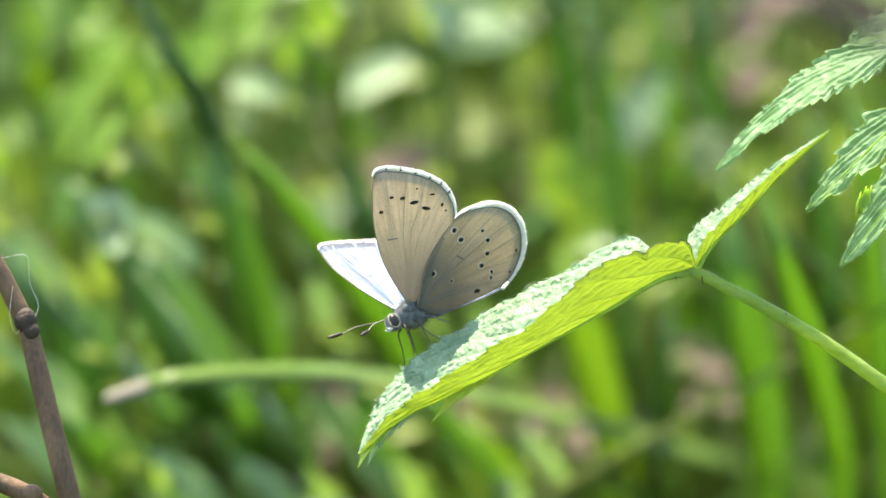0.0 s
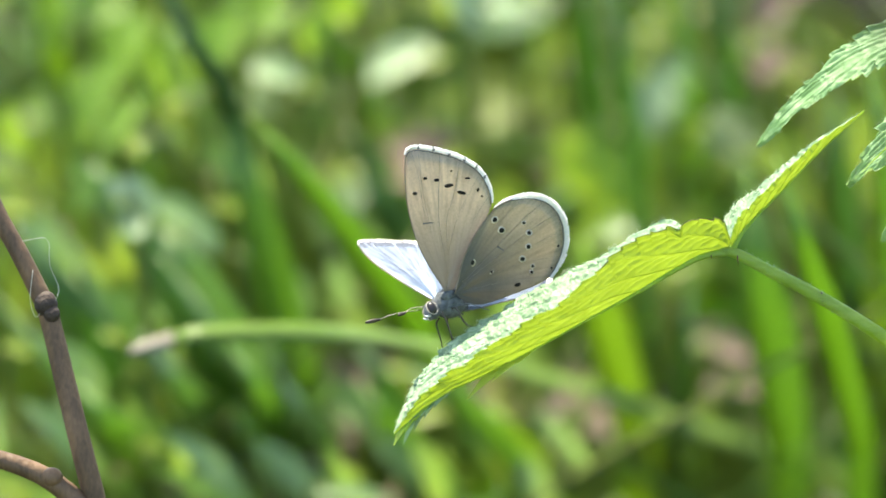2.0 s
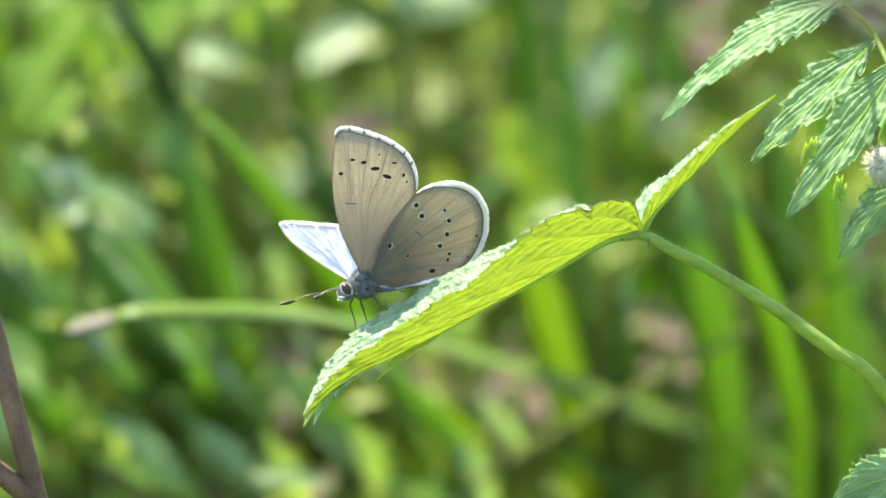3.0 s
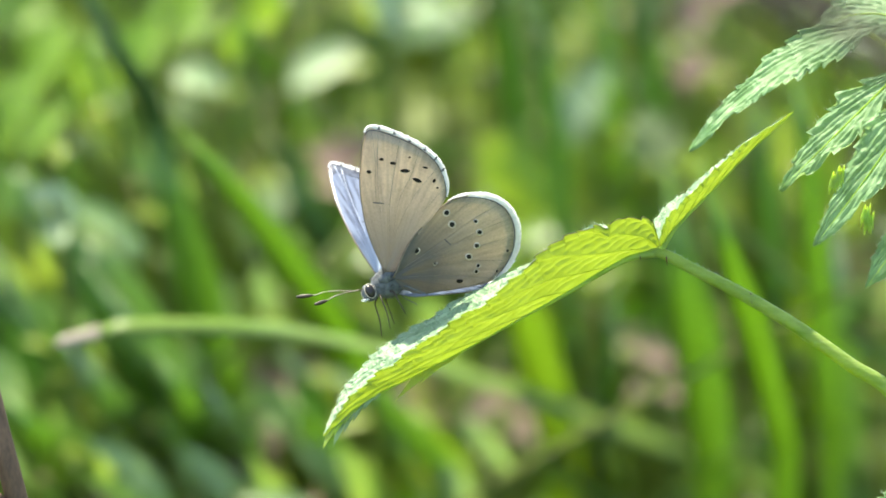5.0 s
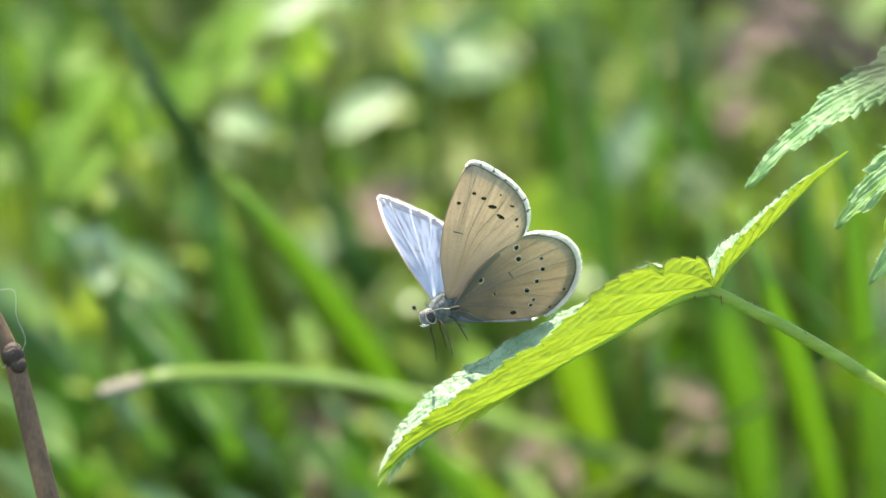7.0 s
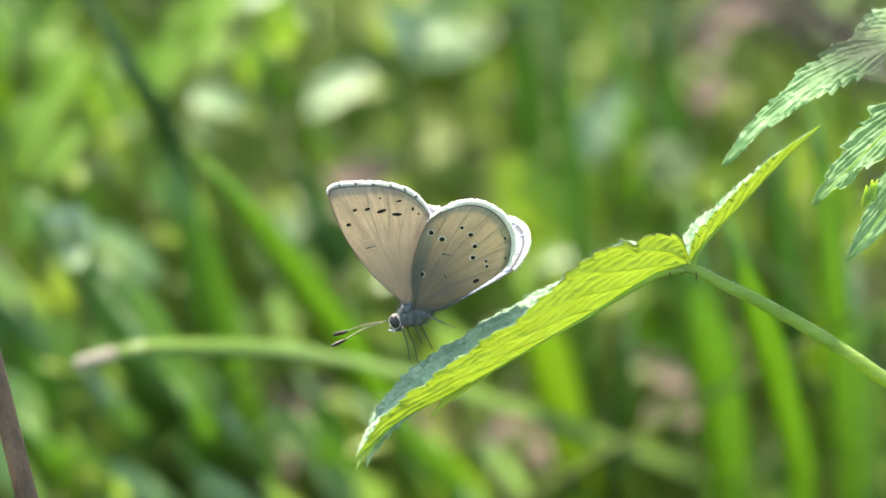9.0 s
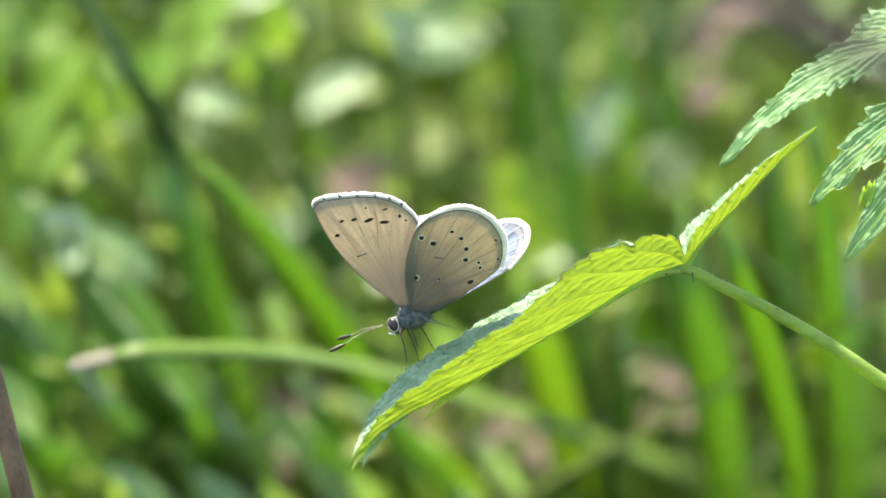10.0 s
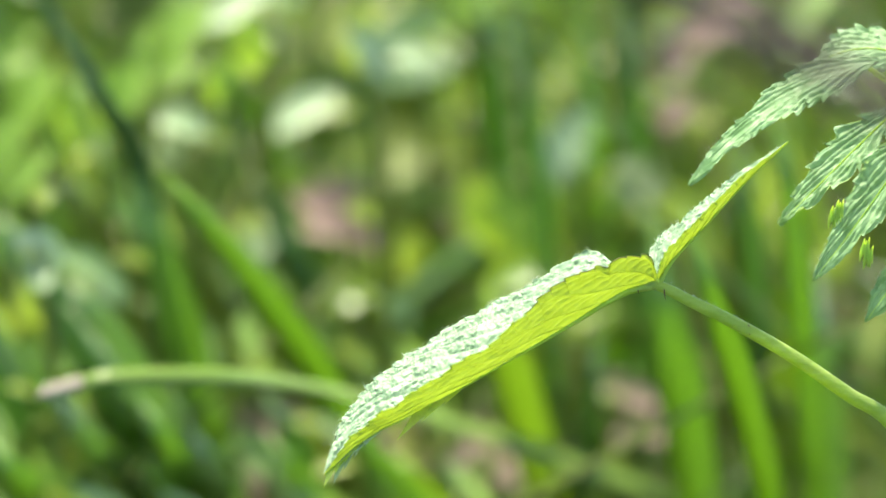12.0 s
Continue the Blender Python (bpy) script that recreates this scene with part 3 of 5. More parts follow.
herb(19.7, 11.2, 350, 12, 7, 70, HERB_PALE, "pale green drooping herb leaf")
herb(4.5, 20, 450, 20, 14, 20, GRASS_DARK, "dark green broad herb leaf")
herb(-3.6, -4.8, 330, 8, 4, 15, GRASS_GREY, "pale herb leaf half in the sun")
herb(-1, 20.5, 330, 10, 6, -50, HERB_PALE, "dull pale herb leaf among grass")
herb(-20, 22, 320, 12, 8, 50, HERB_LIME, "yellow-green herb leaf lit from behind")
herb(-35, 16, 330, 10, 10, 60, HERB_LIME, "yellow-green herb leaf lit from behind")
herb(13, 3, 370, 9, 13, 80, HERB_LIME, "large yellow-green herb leaf lit from behind")
herb(-11.3, -17.5, 330, 7, 5, 10, STRAW_DULL, "pale dry herb leaf near the soil")
herb(26, -14.8, 330, 6, 3.6, -20, STRAW_DULL, "pale pinkish dry herb leaf near the soil")
herb(13, -21.5, 330, 6, 3.6, 40, STRAW_DULL, "bleached dry herb leaf near the soil")
herb(-4.4, -4.3, 360, 9, 6, 0, GRASS, "pale herb leaf half in shade")
herb(-13, 0, 330, 9, 7, 30, GRASS_GREY, "grey-green herb leaf on a stalk")


herb(0, 9, 470, 18, 12, 10, GRASS, "green broad herb leaf in soft light")
herb(-3, 23, 480, 16, 10, 30, GRASS, "green herb leaf in soft light")
herb(22, 15, 480, 14, 10, -20, GRASS, "dull green herb leaf in soft light")
herb(-11, 9.5, 520, 18, 8, -30, STRAW_DULL, "pale brown withered herb leaf")
herb(-38, -12, 420, 10, 8, 20, GRASS_GREY, "grey-green herb leaf low in the grass")
herb(-42, 20, 400, 12, 9, 50, HERB_LIME, "yellow-green herb leaf lit from behind")
herb(20, 5, 380, 12, 8, 70, HERB_LIME, "yellow-green herb leaf lit from behind")
herb(17, -5, 360, 12, 7, 75, HERB_LIME, "yellow-green upright herb leaf lit from behind")
herb(9, 24, 430, 14, 7, 50, HERB_LIME, "yellow-green herb leaf far back in the sun")
herb(-26, 16, 300, 12, 7, 60, HERB_LIME, "yellow-green herb leaf lit from behind")
herb(-38, 10, 290, 14, 6, 65, HERB_LIME, "yellow-green upright herb leaf lit from behind")
herb(-41, 9, 380, 10, 8, 60, HERB_LIME, "yellow-green herb leaf lit from behind")


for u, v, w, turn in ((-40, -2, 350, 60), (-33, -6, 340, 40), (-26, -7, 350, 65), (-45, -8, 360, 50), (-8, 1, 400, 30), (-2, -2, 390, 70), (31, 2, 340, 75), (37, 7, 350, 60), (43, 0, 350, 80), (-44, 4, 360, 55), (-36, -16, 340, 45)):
    herb(u, v, w, 13, 7, turn + 60, GRASS_LIT_TONE, "bright green herb leaves among the grass, sunlight put into their colour")


for u, v, w, turn, material, tone in ((-38, 1, 280, -50, GRASS_BRIGHT, "bright"), (-30, -2, 270, -40, GRASS_GREY, "grey-green"), (-24, 3, 300, -55, GRASS_BRIGHT, "bright"), (-20, -8, 290, -45, GRASS_GREY, "grey-green"), (-43, -5, 270, -60, GRASS_GREY, "grey-green"), (-13, -3, 320, -40, GRASS_BRIGHT, "bright"), (-9, -9, 310, -50, GRASS_GREY, "grey-green"), (-34, -12, 260, -45, GRASS_BRIGHT, "bright"), (-41, -17, 250, -50, GRASS_GREY, "grey-green"), (-25, -15, 270, -45, GRASS_GREY, "grey-green"), (-3, -19, 300, -35, GRASS_GREY, "grey-green"), (4, -12, 320, -60, GRASS_BRIGHT, "bright"), (-12, -21, 290, -50, GRASS_BRIGHT, "bright"), (19, -6, 330, 70, GRASS_GREY, "grey-green")):
    herb(u, v, w, 13, 5, turn, material, f"{tone} slender herb leaves leaning among the grass")


for u, v, w, long, turn in ((6, -21.6, 330, 10, 20), (18.7, -21.5, 340, 9, -30), (23.3, -14, 350, 8, 50), (-3.8, 3.5, 360, 16, -30), (-11, -18.5, 300, 8, 30), (-14.5, -24, 290, 8, 20), (-30, -21, 300, 7, 60), (-43, -4, 320, 7, 50), (10, -19, 360, 9, -10), (26.5, -18, 330, 8, 10), (3, -18, 340, 8, 60), (30, 19, 420, 12, 60), (34, 23, 430, 12, 20), (29, 14, 410, 9, -40)):
    herb(u, v, w, long, long * 0.6, turn, WEED_BROWN, "withered pinkish brown leaves on a dry stalk")


for u, v, w, turn, material, tone in ((-42, -24, 240, -50, GRASS_GREY, "grey-green"), (-37, -28, 250, -40, GRASS_FRESH, "fresh green"), (-32, -24, 245, -55, GRASS_FRESH, "fresh green"), (-27, -27, 235, -45, GRASS_GREY, "grey-green"), (-22, -24.5, 250, -60, GRASS_FRESH, "fresh green"), (-18, -28, 240, -50, GRASS_GREY, "grey-green"), (-13, -29, 245, -65, GRASS_FRESH, "fresh green"), (-8, -25, 255, -50, GRASS_GREY, "grey-green"), (-3.5, -28.5, 245, -70, GRASS_FRESH, "fresh green"), (1.5, -26, 260, -60, GRASS_FRESH, "fresh green"), (-44, -31, 240, -50, GRASS_FRESH, "fresh green"), (-24, -31, 240, -50, GRASS_FRESH, "fresh green"), (6, -29, 260, -70, GRASS_GREY, "grey-green")):
    herb(u, v, w, 15, 3.8, turn, material, f"{tone} slender low herb leaves in the sun")
for u, v, w, turn in ((-35, -26, 250, 30), (-20, -29.5, 255, 60), (-29, -30, 250, -20), (-10, -31, 255, 40), (-15.5, -26.5, 260, 10)):
    herb(u, v, w, 7, 4, turn, LITTER, "withered pale brown leaves low on a dry stalk")


def litter(u, v, size, turn, label):
    """A curled dead leaf lying on the soil, on the line of sight through a place."""
    p = spot(u, v, 0)
    p = EYE + (p - EYE) * (EYE.z / (EYE.z - p.z))
    bm = bmesh.new()
    rows = []
    for i in range(9):
        s = i / 8 - 0.5
        half = size * MM * 0.42 * math.sqrt(max(0, 1 - (2 * s) ** 2) + 0.02)
        rows.append([bm.verts.new((s * size * MM, q * half, 0.003 + abs(q) ** 2 * half * 0.5 + 0.25 * size * MM * s * s)) for q in (-1, -0.4, 0.3, 1)])
    for a, b in zip(rows, rows[1:]):
        for k in range(3):
            bm.faces.new((a[k], a[k + 1], b[k + 1], b[k]))
    ob = part("dead_leaf", bm, DEAD_LEAF)
    ob.matrix_basis = pose(p.x, p.y, 0.0, 12, 0, turn)
    return tagged(ob, label, "dead leaf", "dead leaves on the soil")


for u, v, size, turn in ((31, 22, 36, 20), (37, 25, 40, 80), (42, 20, 38, 150), (36, 17, 30, 40), (25, 24, 28, 10), (46, 25, 40, 60), (33, 12, 26, 100), (40, 14, 30, 15), (29, 18, 26, 130), (20, -20, 18, 70), (8, -22, 18, 20), (25, -17, 18, 110)):
    litter(u, v, size, turn, "curled pinkish brown dead leaf lying on soil")


def litter_carpet(count, seed):
    """Small curled dead leaves strewn over the soil below the grass."""
    rng = random.Random(seed)
    bm = bmesh.new()
    for _ in range(count):
        place = pose(rng.gauss(0.03, 0.13), rng.uniform(0.3, 1.2), rng.uniform(-0.002, 0.012), rng.gauss(0, 22), rng.gauss(0, 22), rng.uniform(0, 360))
        long, wide, curl = rng.uniform(0.012, 0.034), rng.uniform(0.2, 0.42), rng.uniform(0.2, 0.7)
        rows = []
        for i in range(6):
            q = i / 5 - 0.5
            half = long * wide * math.sqrt(max(0, 1 - (2 * q) ** 2) + 0.03)
            rows.append([bm.verts.new(place @ Vector((q * long, k * half, abs(k) * half * curl + long * curl * q * q))) for k in (-1, 0, 1)])
        for a, b in zip(rows, rows[1:]):
            for k in range(2):
                bm.faces.new((a[k], a[k + 1], b[k + 1], b[k]))
    return tagged(part("leaf_litter", bm, LITTER), "pale brown dead leaves strewn over the soil", "leaf litter", kind="stuff")


litter_carpet(1500, 41)

# ---- twigs ----
def twig():
    root = spot(-40, -34, 12)
    ob = thing("twig", "bare brown woody twig with a dark bud node", "twig", Matrix.Translation((root.x, root.y, 0)))
    shift = Vector((root.x, root.y, 0))
    bm = bmesh.new()
    line = [spot(*p) - shift for p in ((-51.5, 8, 12), (-49.1, 0.5, 12), (-46.2, -5, 12), (-44.3, -8.8, 12), (-43.2, -11.5, 12), (-41.6, -18, 12), (-39.6, -26, 12), (-37, -36, 14))]
    line = smooth(line, 6)
    foot = Vector((0.02, 0.02, -0.005))
    tube(bm, line + smooth([line[-1], line[-1].lerp(foot, 0.5), foot], 4)[1:], lambda t: 0.00086 + 0.0004 * t, 10)
    part("stem", bm, BARK, ob)
    bm = bmesh.new()
    ball(bm, spot(-43.6, -10, 11.6) - shift, (0.00125, 0.00125, 0.0014))
    ball(bm, spot(-43.0, -11.0, 11.2) - shift, (0.0009, 0.0009, 0.0009))
    part("node", bm, BARK_DARK, ob, "dark swollen bud node")
    for pts in (((-46, -3.6, 11), (-43.5, -3.4, 11), (-43.2, -6, 11), (-42.3, -8.3, 11), (-42.6, -9.6, 11)), ((-44.9, -6.5, 11), (-45.2, -9.5, 11), (-44.6, -11.3, 11), (-43.9, -10.4, 11))):
        bm = bmesh.new()
        tube(bm, [p - shift for p in smooth([spot(*p) for p in pts], 6)], 0.00003, 5)
        part("fibre", bm, SILK, ob, "thin pale loose fibre")
    bm = bmesh.new()
    tube(bm, [p - shift for p in smooth([spot(*p) for p in ((-54, -24.3, 12), (-47, -26.2, 12), (-43, -28.0, 12), (-38.6, -31.5, 12.6))], 6)], lambda t: 0.0009 + 0.0003 * t, 10)
    part("side_shoot", bm, BARK, ob)
    bm = bmesh.new()
    ball(bm, spot(-43.0, -27.6, 11.4) - shift, (0.0012, 0.001, 0.001))
    part("bud", bm, BARK, ob)
    return ob


twig()


def near_twig():
    """A dark twig close to the lens, out of focus."""
    a, b, c = spot(20, 33, -390), spot(37, 23.4, -390), spot(62, 10, -390)
    foot = Vector((c.x + 0.05, c.y, -0.004))
    ob = thing("bare_twig", "dark bare brown twig close to the lens", "twig", Matrix.Translation(foot))
    bm = bmesh.new()
    line = smooth([a, b, c], 6)
    tube(bm, [p - foot for p in line + smooth([c, c.lerp(foot, 0.5) + Vector((0.03, 0, 0.02)), foot], 5)[1:]], lambda t: 0.0014 + 0.0006 * t, 8)
    part("stem", bm, BARK_MAUVE, ob)
    for k, big in ((3, 1.0), (7, 1.2), (10, 1.1)):
        bm = bmesh.new()
        ball(bm, line[k] - foot, (0.0019 * big, 0.0016, 0.0019 * big))
        tube(bm, [line[k] - foot, line[k] - foot + Vector((0.001, -0.0005, 0.003)) * big], lambda t: 0.0008 * (1.1 - t), 6)
        part("bud", bm, BARK_DARK, ob, "small dark bud")


near_twig()


# ---- bramble leaves ----
def bezier(a, b, c, t):
    return a * (1 - t) ** 2 + b * (2 * t * (1 - t)) + c * t ** 2


def leaflet(name, parent, start, bend, tip, half, near, far, near_tip, far_tip, teeth=15, pleats=9, deep=0.35, material=YOUNG_TOP, seed=1, steps=110, lanes=13, blunt=0.3, ragged=0.16, slant=0.25, taper=2.4, rib=True, fuzz=0, waves=0.5, thick=0.42, sweep=0.55, swell=0.6, label=""):
    """A pleated, toothed bramble leaflet in millimetres: a midrib from start to tip and two halves that fan out along near and far."""
    start, bend, tip = Vector(start), Vector(bend), Vector(tip)
    near, far, near_tip, far_tip = (Vector(q).normalized() for q in (near, far, near_tip, far_tip))
    length = (tip - start).length

    def place(s, u, sgn):
        """The blade's place and upward way at s along the midrib and u across one half."""
        mid = bezier(start, bend, tip, s)
        along = (bezier(start, bend, tip, min(1, s + 0.01)) - bezier(start, bend, tip, max(0, s - 0.01))).normalized()
        shape = min(1, (s + 0.01) / blunt) ** swell * max(0, 1 - s ** taper) ** 0.75
        tooth = 1 - ragged * (1 - ((s * teeth + 0.6 * noise.noise((s * 9, seed, 0))) % 1.0) ** 0.8) + 0.6 * ragged * noise.noise((s * 12, seed, 3))
        way = (far.lerp(far_tip, s) if sgn < 0 else near.lerp(near_tip, s)).normalized()
        way = (way - along * way.dot(along)).normalized()
        flat = along.cross(way).normalized()
        if flat.y < 0:
            flat = -flat
        w = half * shape * (1 + (tooth - 1) * u ** 2)
        turn = ((s - u * sweep) * pleats + wobble(s, u, sgn)) % 1.0
        gap = min(turn, 1 - turn) * length / pleats * 0.8
        rise = min(1, 4 * u) * (0.35 + 0.65 * shape)
        lift = deep * rise * (0.5 - math.cos(2 * math.pi * turn) * 0.5) - 0.4 * deep * rise * math.exp(-(gap / 0.25) ** 2)
        quilt = math.cos(2 * math.pi * (u * half / 1.0 + 0.7 * noise.noise((s * 20, u * 7, seed)))) * (0.8 + 0.4 * math.cos(2 * math.pi * (s * length / 1.15 + u * 3 + 0.8 * noise.noise((s * 12, u * 5, seed + 9)))))
        lift += 0.3 * deep * quilt * (1 - math.exp(-(gap / 0.35) ** 2)) * min(1, 3 * u)
        lift += waves * noise.noise((s * 7 + seed, u * 2.5 * sgn, seed)) * u ** 1.5 - 0.25 * deep * math.exp(-(u * 7) ** 2)
        return mid + way * (w * u) + along * (w * u * slant) + flat * lift, flat

    def wobble(s, u, sgn):
        return 0.45 * noise.noise((s * 5 + seed, u * 2.5, sgn * 2))

    bm = bmesh.new()
    top = []
    for i in range(steps + 1):
        upper = []
        for sgn in (-1, 1):
            for k in (range(lanes, 0, -1) if sgn < 0 else range(0, lanes + 1)):
                p, flat = place(i / steps, k / lanes, sgn)
                upper.append(bm.verts.new(p * MM))
        top.append(upper)
    edge = [(row[q].co.copy(), (row[q].co - row[q + (3 if q == 0 else -3)].co).normalized()) for row in top[4:-2] for q in (0, -1)]
    for i in range(steps):
        for k in range(2 * lanes):
            bm.faces.new((top[i][k], top[i][k + 1], top[i + 1][k + 1], top[i + 1][k]))
    rng = random.Random(seed + 50)
    ob = part(name, bm, material, parent, label)
    if fuzz:
        bm = bmesh.new()
        for _ in range(fuzz):
            p, out = rng.choice(edge)
            d = out * 0.35 + Vector((rng.gauss(0, 0.3), rng.gauss(0.35, 0.25), rng.gauss(0, 0.25)))
            tube(bm, [p, p + d * 0.35 * MM, p + (d * 0.65 + Vector((0.04, 0, 0))) * MM], lambda t: 0.000012 * (1.1 - t), 3)
        part("hairs", bm, HAIR, ob, "fine pale marginal hairs")
    if not rib:
        return ob
    bm = bmesh.new()
    line = [(bezier(start, bend, tip, i / 24) + Vector((0, -0.05, 0.1))) * MM for i in range(25)]
    tube(bm, line, lambda t: thick * (1 - 0.8 * t) * MM, 7)
    part("midrib", bm, RIB, ob)
    return ob


def edge_hairs(parent, start, bend, tip, offset, count, seed):
    """Short pale hairs that stand along an edge."""
    rng = random.Random(seed)
    bm = bmesh.new()
    start, bend, tip = Vector(start), Vector(bend), Vector(tip)
    for _ in range(count):
        s = rng.random()
        p = bezier(start, bend, tip, s) + Vector(offset) * rng.uniform(0.3, 1)
        d = Vector((rng.gauss(0, 0.35), rng.gauss(0.5, 0.3), rng.gauss(0, 0.3)))
        tube(bm, [p * MM, (p + d * 0.25) * MM, (p + d * 0.45 + Vector((0.03, 0, 0))) * MM], lambda t: 0.000014 * (1.1 - t), 3)
    return part("hairs", bm, HAIR, parent)


JOINT = spot(27.47, -2.82, 0)


def along_knots(knots):
    """A smooth curve through places at given shares of its length."""
    at = [k for k, _ in knots]
    pts = [Vector(p) for _, p in knots]
    slope = []
    for i in range(len(pts)):
        lo, hi = max(i - 1, 0), min(i + 1, len(pts) - 1)
        slope.append((pts[hi] - pts[lo]) / (at[hi] - at[lo]))

    def curve(q):
        q = min(1.0, max(0.0, q))
        i = max(k for k in range(len(at) - 1) if at[k] <= q)
        step = at[i + 1] - at[i]
        t = (q - at[i]) / step
        return (pts[i] * (2 * t ** 3 - 3 * t * t + 1) + slope[i] * (step * (t ** 3 - 2 * t * t + t))
                + pts[i + 1] * (3 * t * t - 2 * t ** 3) + slope[i + 1] * (step * (t ** 3 - t * t)))
    return curve


def folded_leaflet(parent, keel, near, far, steps, lanes, pleats, sweep, teeth, seed, deep, notch=0.0, fuzz=0, cell=0.75, thick=0.24, darkened=True):
    """A leaflet folded like a gutter along its keel, in millimetres: swept side veins with quilted panels between them and toothed margins."""
    def wobble(q, u, sgn):
        return (0.16 if sgn > 0 else 0.45) * noise.noise((q * 7 + seed, u * 2.5, sgn * 2))

    def place(q, u, sgn):
        mid, rim = keel(q), (near if sgn > 0 else far)(q)
        run = (keel(q + 0.01) - keel(q - 0.01)).normalized()
        wide = max((rim - mid).length, 0.001)
        way = (rim - mid) / wide
        up = run.cross(way)
        up = up.normalized() if up.length > 0.01 else Vector((0, 1, 0))
        if up.y < 0:
            up = -up
        tooth = (q * teeth + 0.5 * noise.noise((q * 8, seed, sgn))) % 1.0
        size = min(1.0, wide / 3)
        out = u ** 3 * size * ((0.55 if sgn > 0 else 0.34) * tooth - (0.28 if sgn > 0 else 0.2) + 0.3 * noise.noise((q * 26, seed + 4, sgn)))
        if sgn > 0:
            out -= notch * u ** 2 * math.exp(-((q - 0.14) / 0.013) ** 2)
        phase = (q - u * (sweep if sgn > 0 else 1.8 * sweep)) * pleats + wobble(q, u, sgn)
        turn = phase % 1.0
        panel = math.sin(math.pi * turn) ** 0.7 * min(1, 5 * u) * size
        lane = math.floor(phase)
        beat = u * wide / cell + 0.43 * lane + (0.5 if sgn > 0 else 1.3) * noise.noise((q * 14, u * 5, seed + 2))
        puff = abs(math.sin(math.pi * beat)) ** 0.6 * (0.75 + 0.5 * noise.noise((lane * 1.7, math.floor(beat) * 2.3, seed)))
        grain = 0.06 * noise.noise((q * 160, u * 40, seed + 7)) if sgn > 0 else 0.16 * noise.noise((q * 160, u * 40, seed + 7)) - 0.9 * max(0, 0.22 - abs(noise.noise(((q - 0.5 * u) * 34, u * 9 + q * 20, seed + 9))))
        lift = deep * (0.75 if sgn > 0 else 1.2) * ((1.3 if sgn > 0 else 0.4) * panel + (-0.95 if sgn > 0 else 0.5) * panel * puff + grain * size) + 0.35 * size * noise.noise((q * 6 + seed, u * 2, sgn)) * u
        lift += 0.05 * wide * math.sin(math.pi * u) * (1 if sgn < 0 else -1)
        return mid + way * (wide * u + out) + run * (0.25 * u ** 3 * size * tooth) + up * lift, up

    bm = bmesh.new()
    rows = []
    for i in range(steps + 1):
        q = i / steps
        rows.append([bm.verts.new(place(q, k / lanes, -1)[0] * MM) for k in range(lanes, 0, -1)] + [bm.verts.new(place(q, k / lanes, 1)[0] * MM) for k in range(lanes + 1)])
    for a, b in zip(rows, rows[1:]):
        for k in range(2 * lanes):
            bm.faces.new((a[k], a[k + 1], b[k + 1], b[k])).material_index = 1 if k >= lanes else 0
    ob = part("leaflet", bm, LEAF, parent)
    rng = random.Random(seed)
    bm = bmesh.new()
    for _ in range(fuzz):
        q = rng.uniform(0.12, 0.98)
        u = 1.0 if rng.random() < 0.6 else rng.uniform(0.5, 1)
        p, up = place(q, u, -1 if rng.random() < 0.75 else 1)
        d = up * rng.uniform(0.1, 0.25) + Vector((rng.gauss(0, 0.08), rng.gauss(0.05, 0.12), rng.gauss(0, 0.12)))
        tube(bm, [p * MM, (p + d * 0.5) * MM, (p + d + Vector((-0.05, 0, 0))) * MM], lambda t: 0.000014 * (1.15 - t), 3)
    part("hairs", bm, HAIR, ob, "fine pale hairs")
    for j in range(-2, pleats):
        line = []
        for k in range(16):
            u = 0.04 + 0.92 * k / 15
            q = u * sweep + j / pleats
            q -= wobble(q, u, 1) / pleats
            if 0.01 < q < 0.96:
                p, up = place(q, u, 1)
                line.append((p - up * 0.03) * MM)
        if len(line) > 3:
            bm = bmesh.new()
            tube(bm, line, lambda t: (0.045 - 0.025 * t) * MM, 5)
            part("side_vein", bm, RIB_PALE, ob)
    # Margin tube: dark olive towards the base where asked for, pale beyond.
    for lo, hi, material, label in ((0.015, 0.33, MARGIN_DARK if darkened else RIB, "dark olive margin towards the base" if darkened else ""), (0.33, 0.9, RIB, "pale yellow margin")):
        bm = bmesh.new()
        tube(bm, [place(lo + (hi - lo) * k / 90, 1, 1)[0] * MM for k in range(91)], 0.000045, 5)
        part("margin", bm, material, ob, label)
    bm = bmesh.new()
    tube(bm, [(keel(i / 40) + Vector((0, -0.06, 0.03))) * MM for i in range(41)], lambda t: thick * (0.25 + 1.6 * (1 - t) ** 3) * MM, 8)
    part("midrib", bm, RIB, ob)
    return ob


def toothed_flap(parent, keel, lo, hi, deep, teeth, way, lag, material, steps=60):
    """A lobe of the margin that hangs below the keel, with teeth that point to the tip."""
    bm = bmesh.new()
    rows = []
    for i in range(steps + 1):
        t = i / steps
        q = lo + (hi - lo) * t
        run = (keel(q + 0.01) - keel(q - 0.01)).normalized()
        saw = (t * teeth) % 1.0 if t < 1 else 1.0
        w = deep * t ** 0.75 * (0.5 + 0.5 * saw)
        rows.append([bm.verts.new((keel(q) + (Vector(way).normalized() * w + run * (lag * t * saw * deep)) * (k / 5) + Vector((0, 0, 0.25 * math.sin(math.pi * k / 5) * t + 0.12 * math.sin(9 * t + k)))) * MM) for k in range(6)])
    for a, b in zip(rows, rows[1:]):
        for k in range(5):
            bm.faces.new((a[k], a[k + 1], b[k + 1], b[k]))
    return part("leaflet_lobe", bm, material, parent)


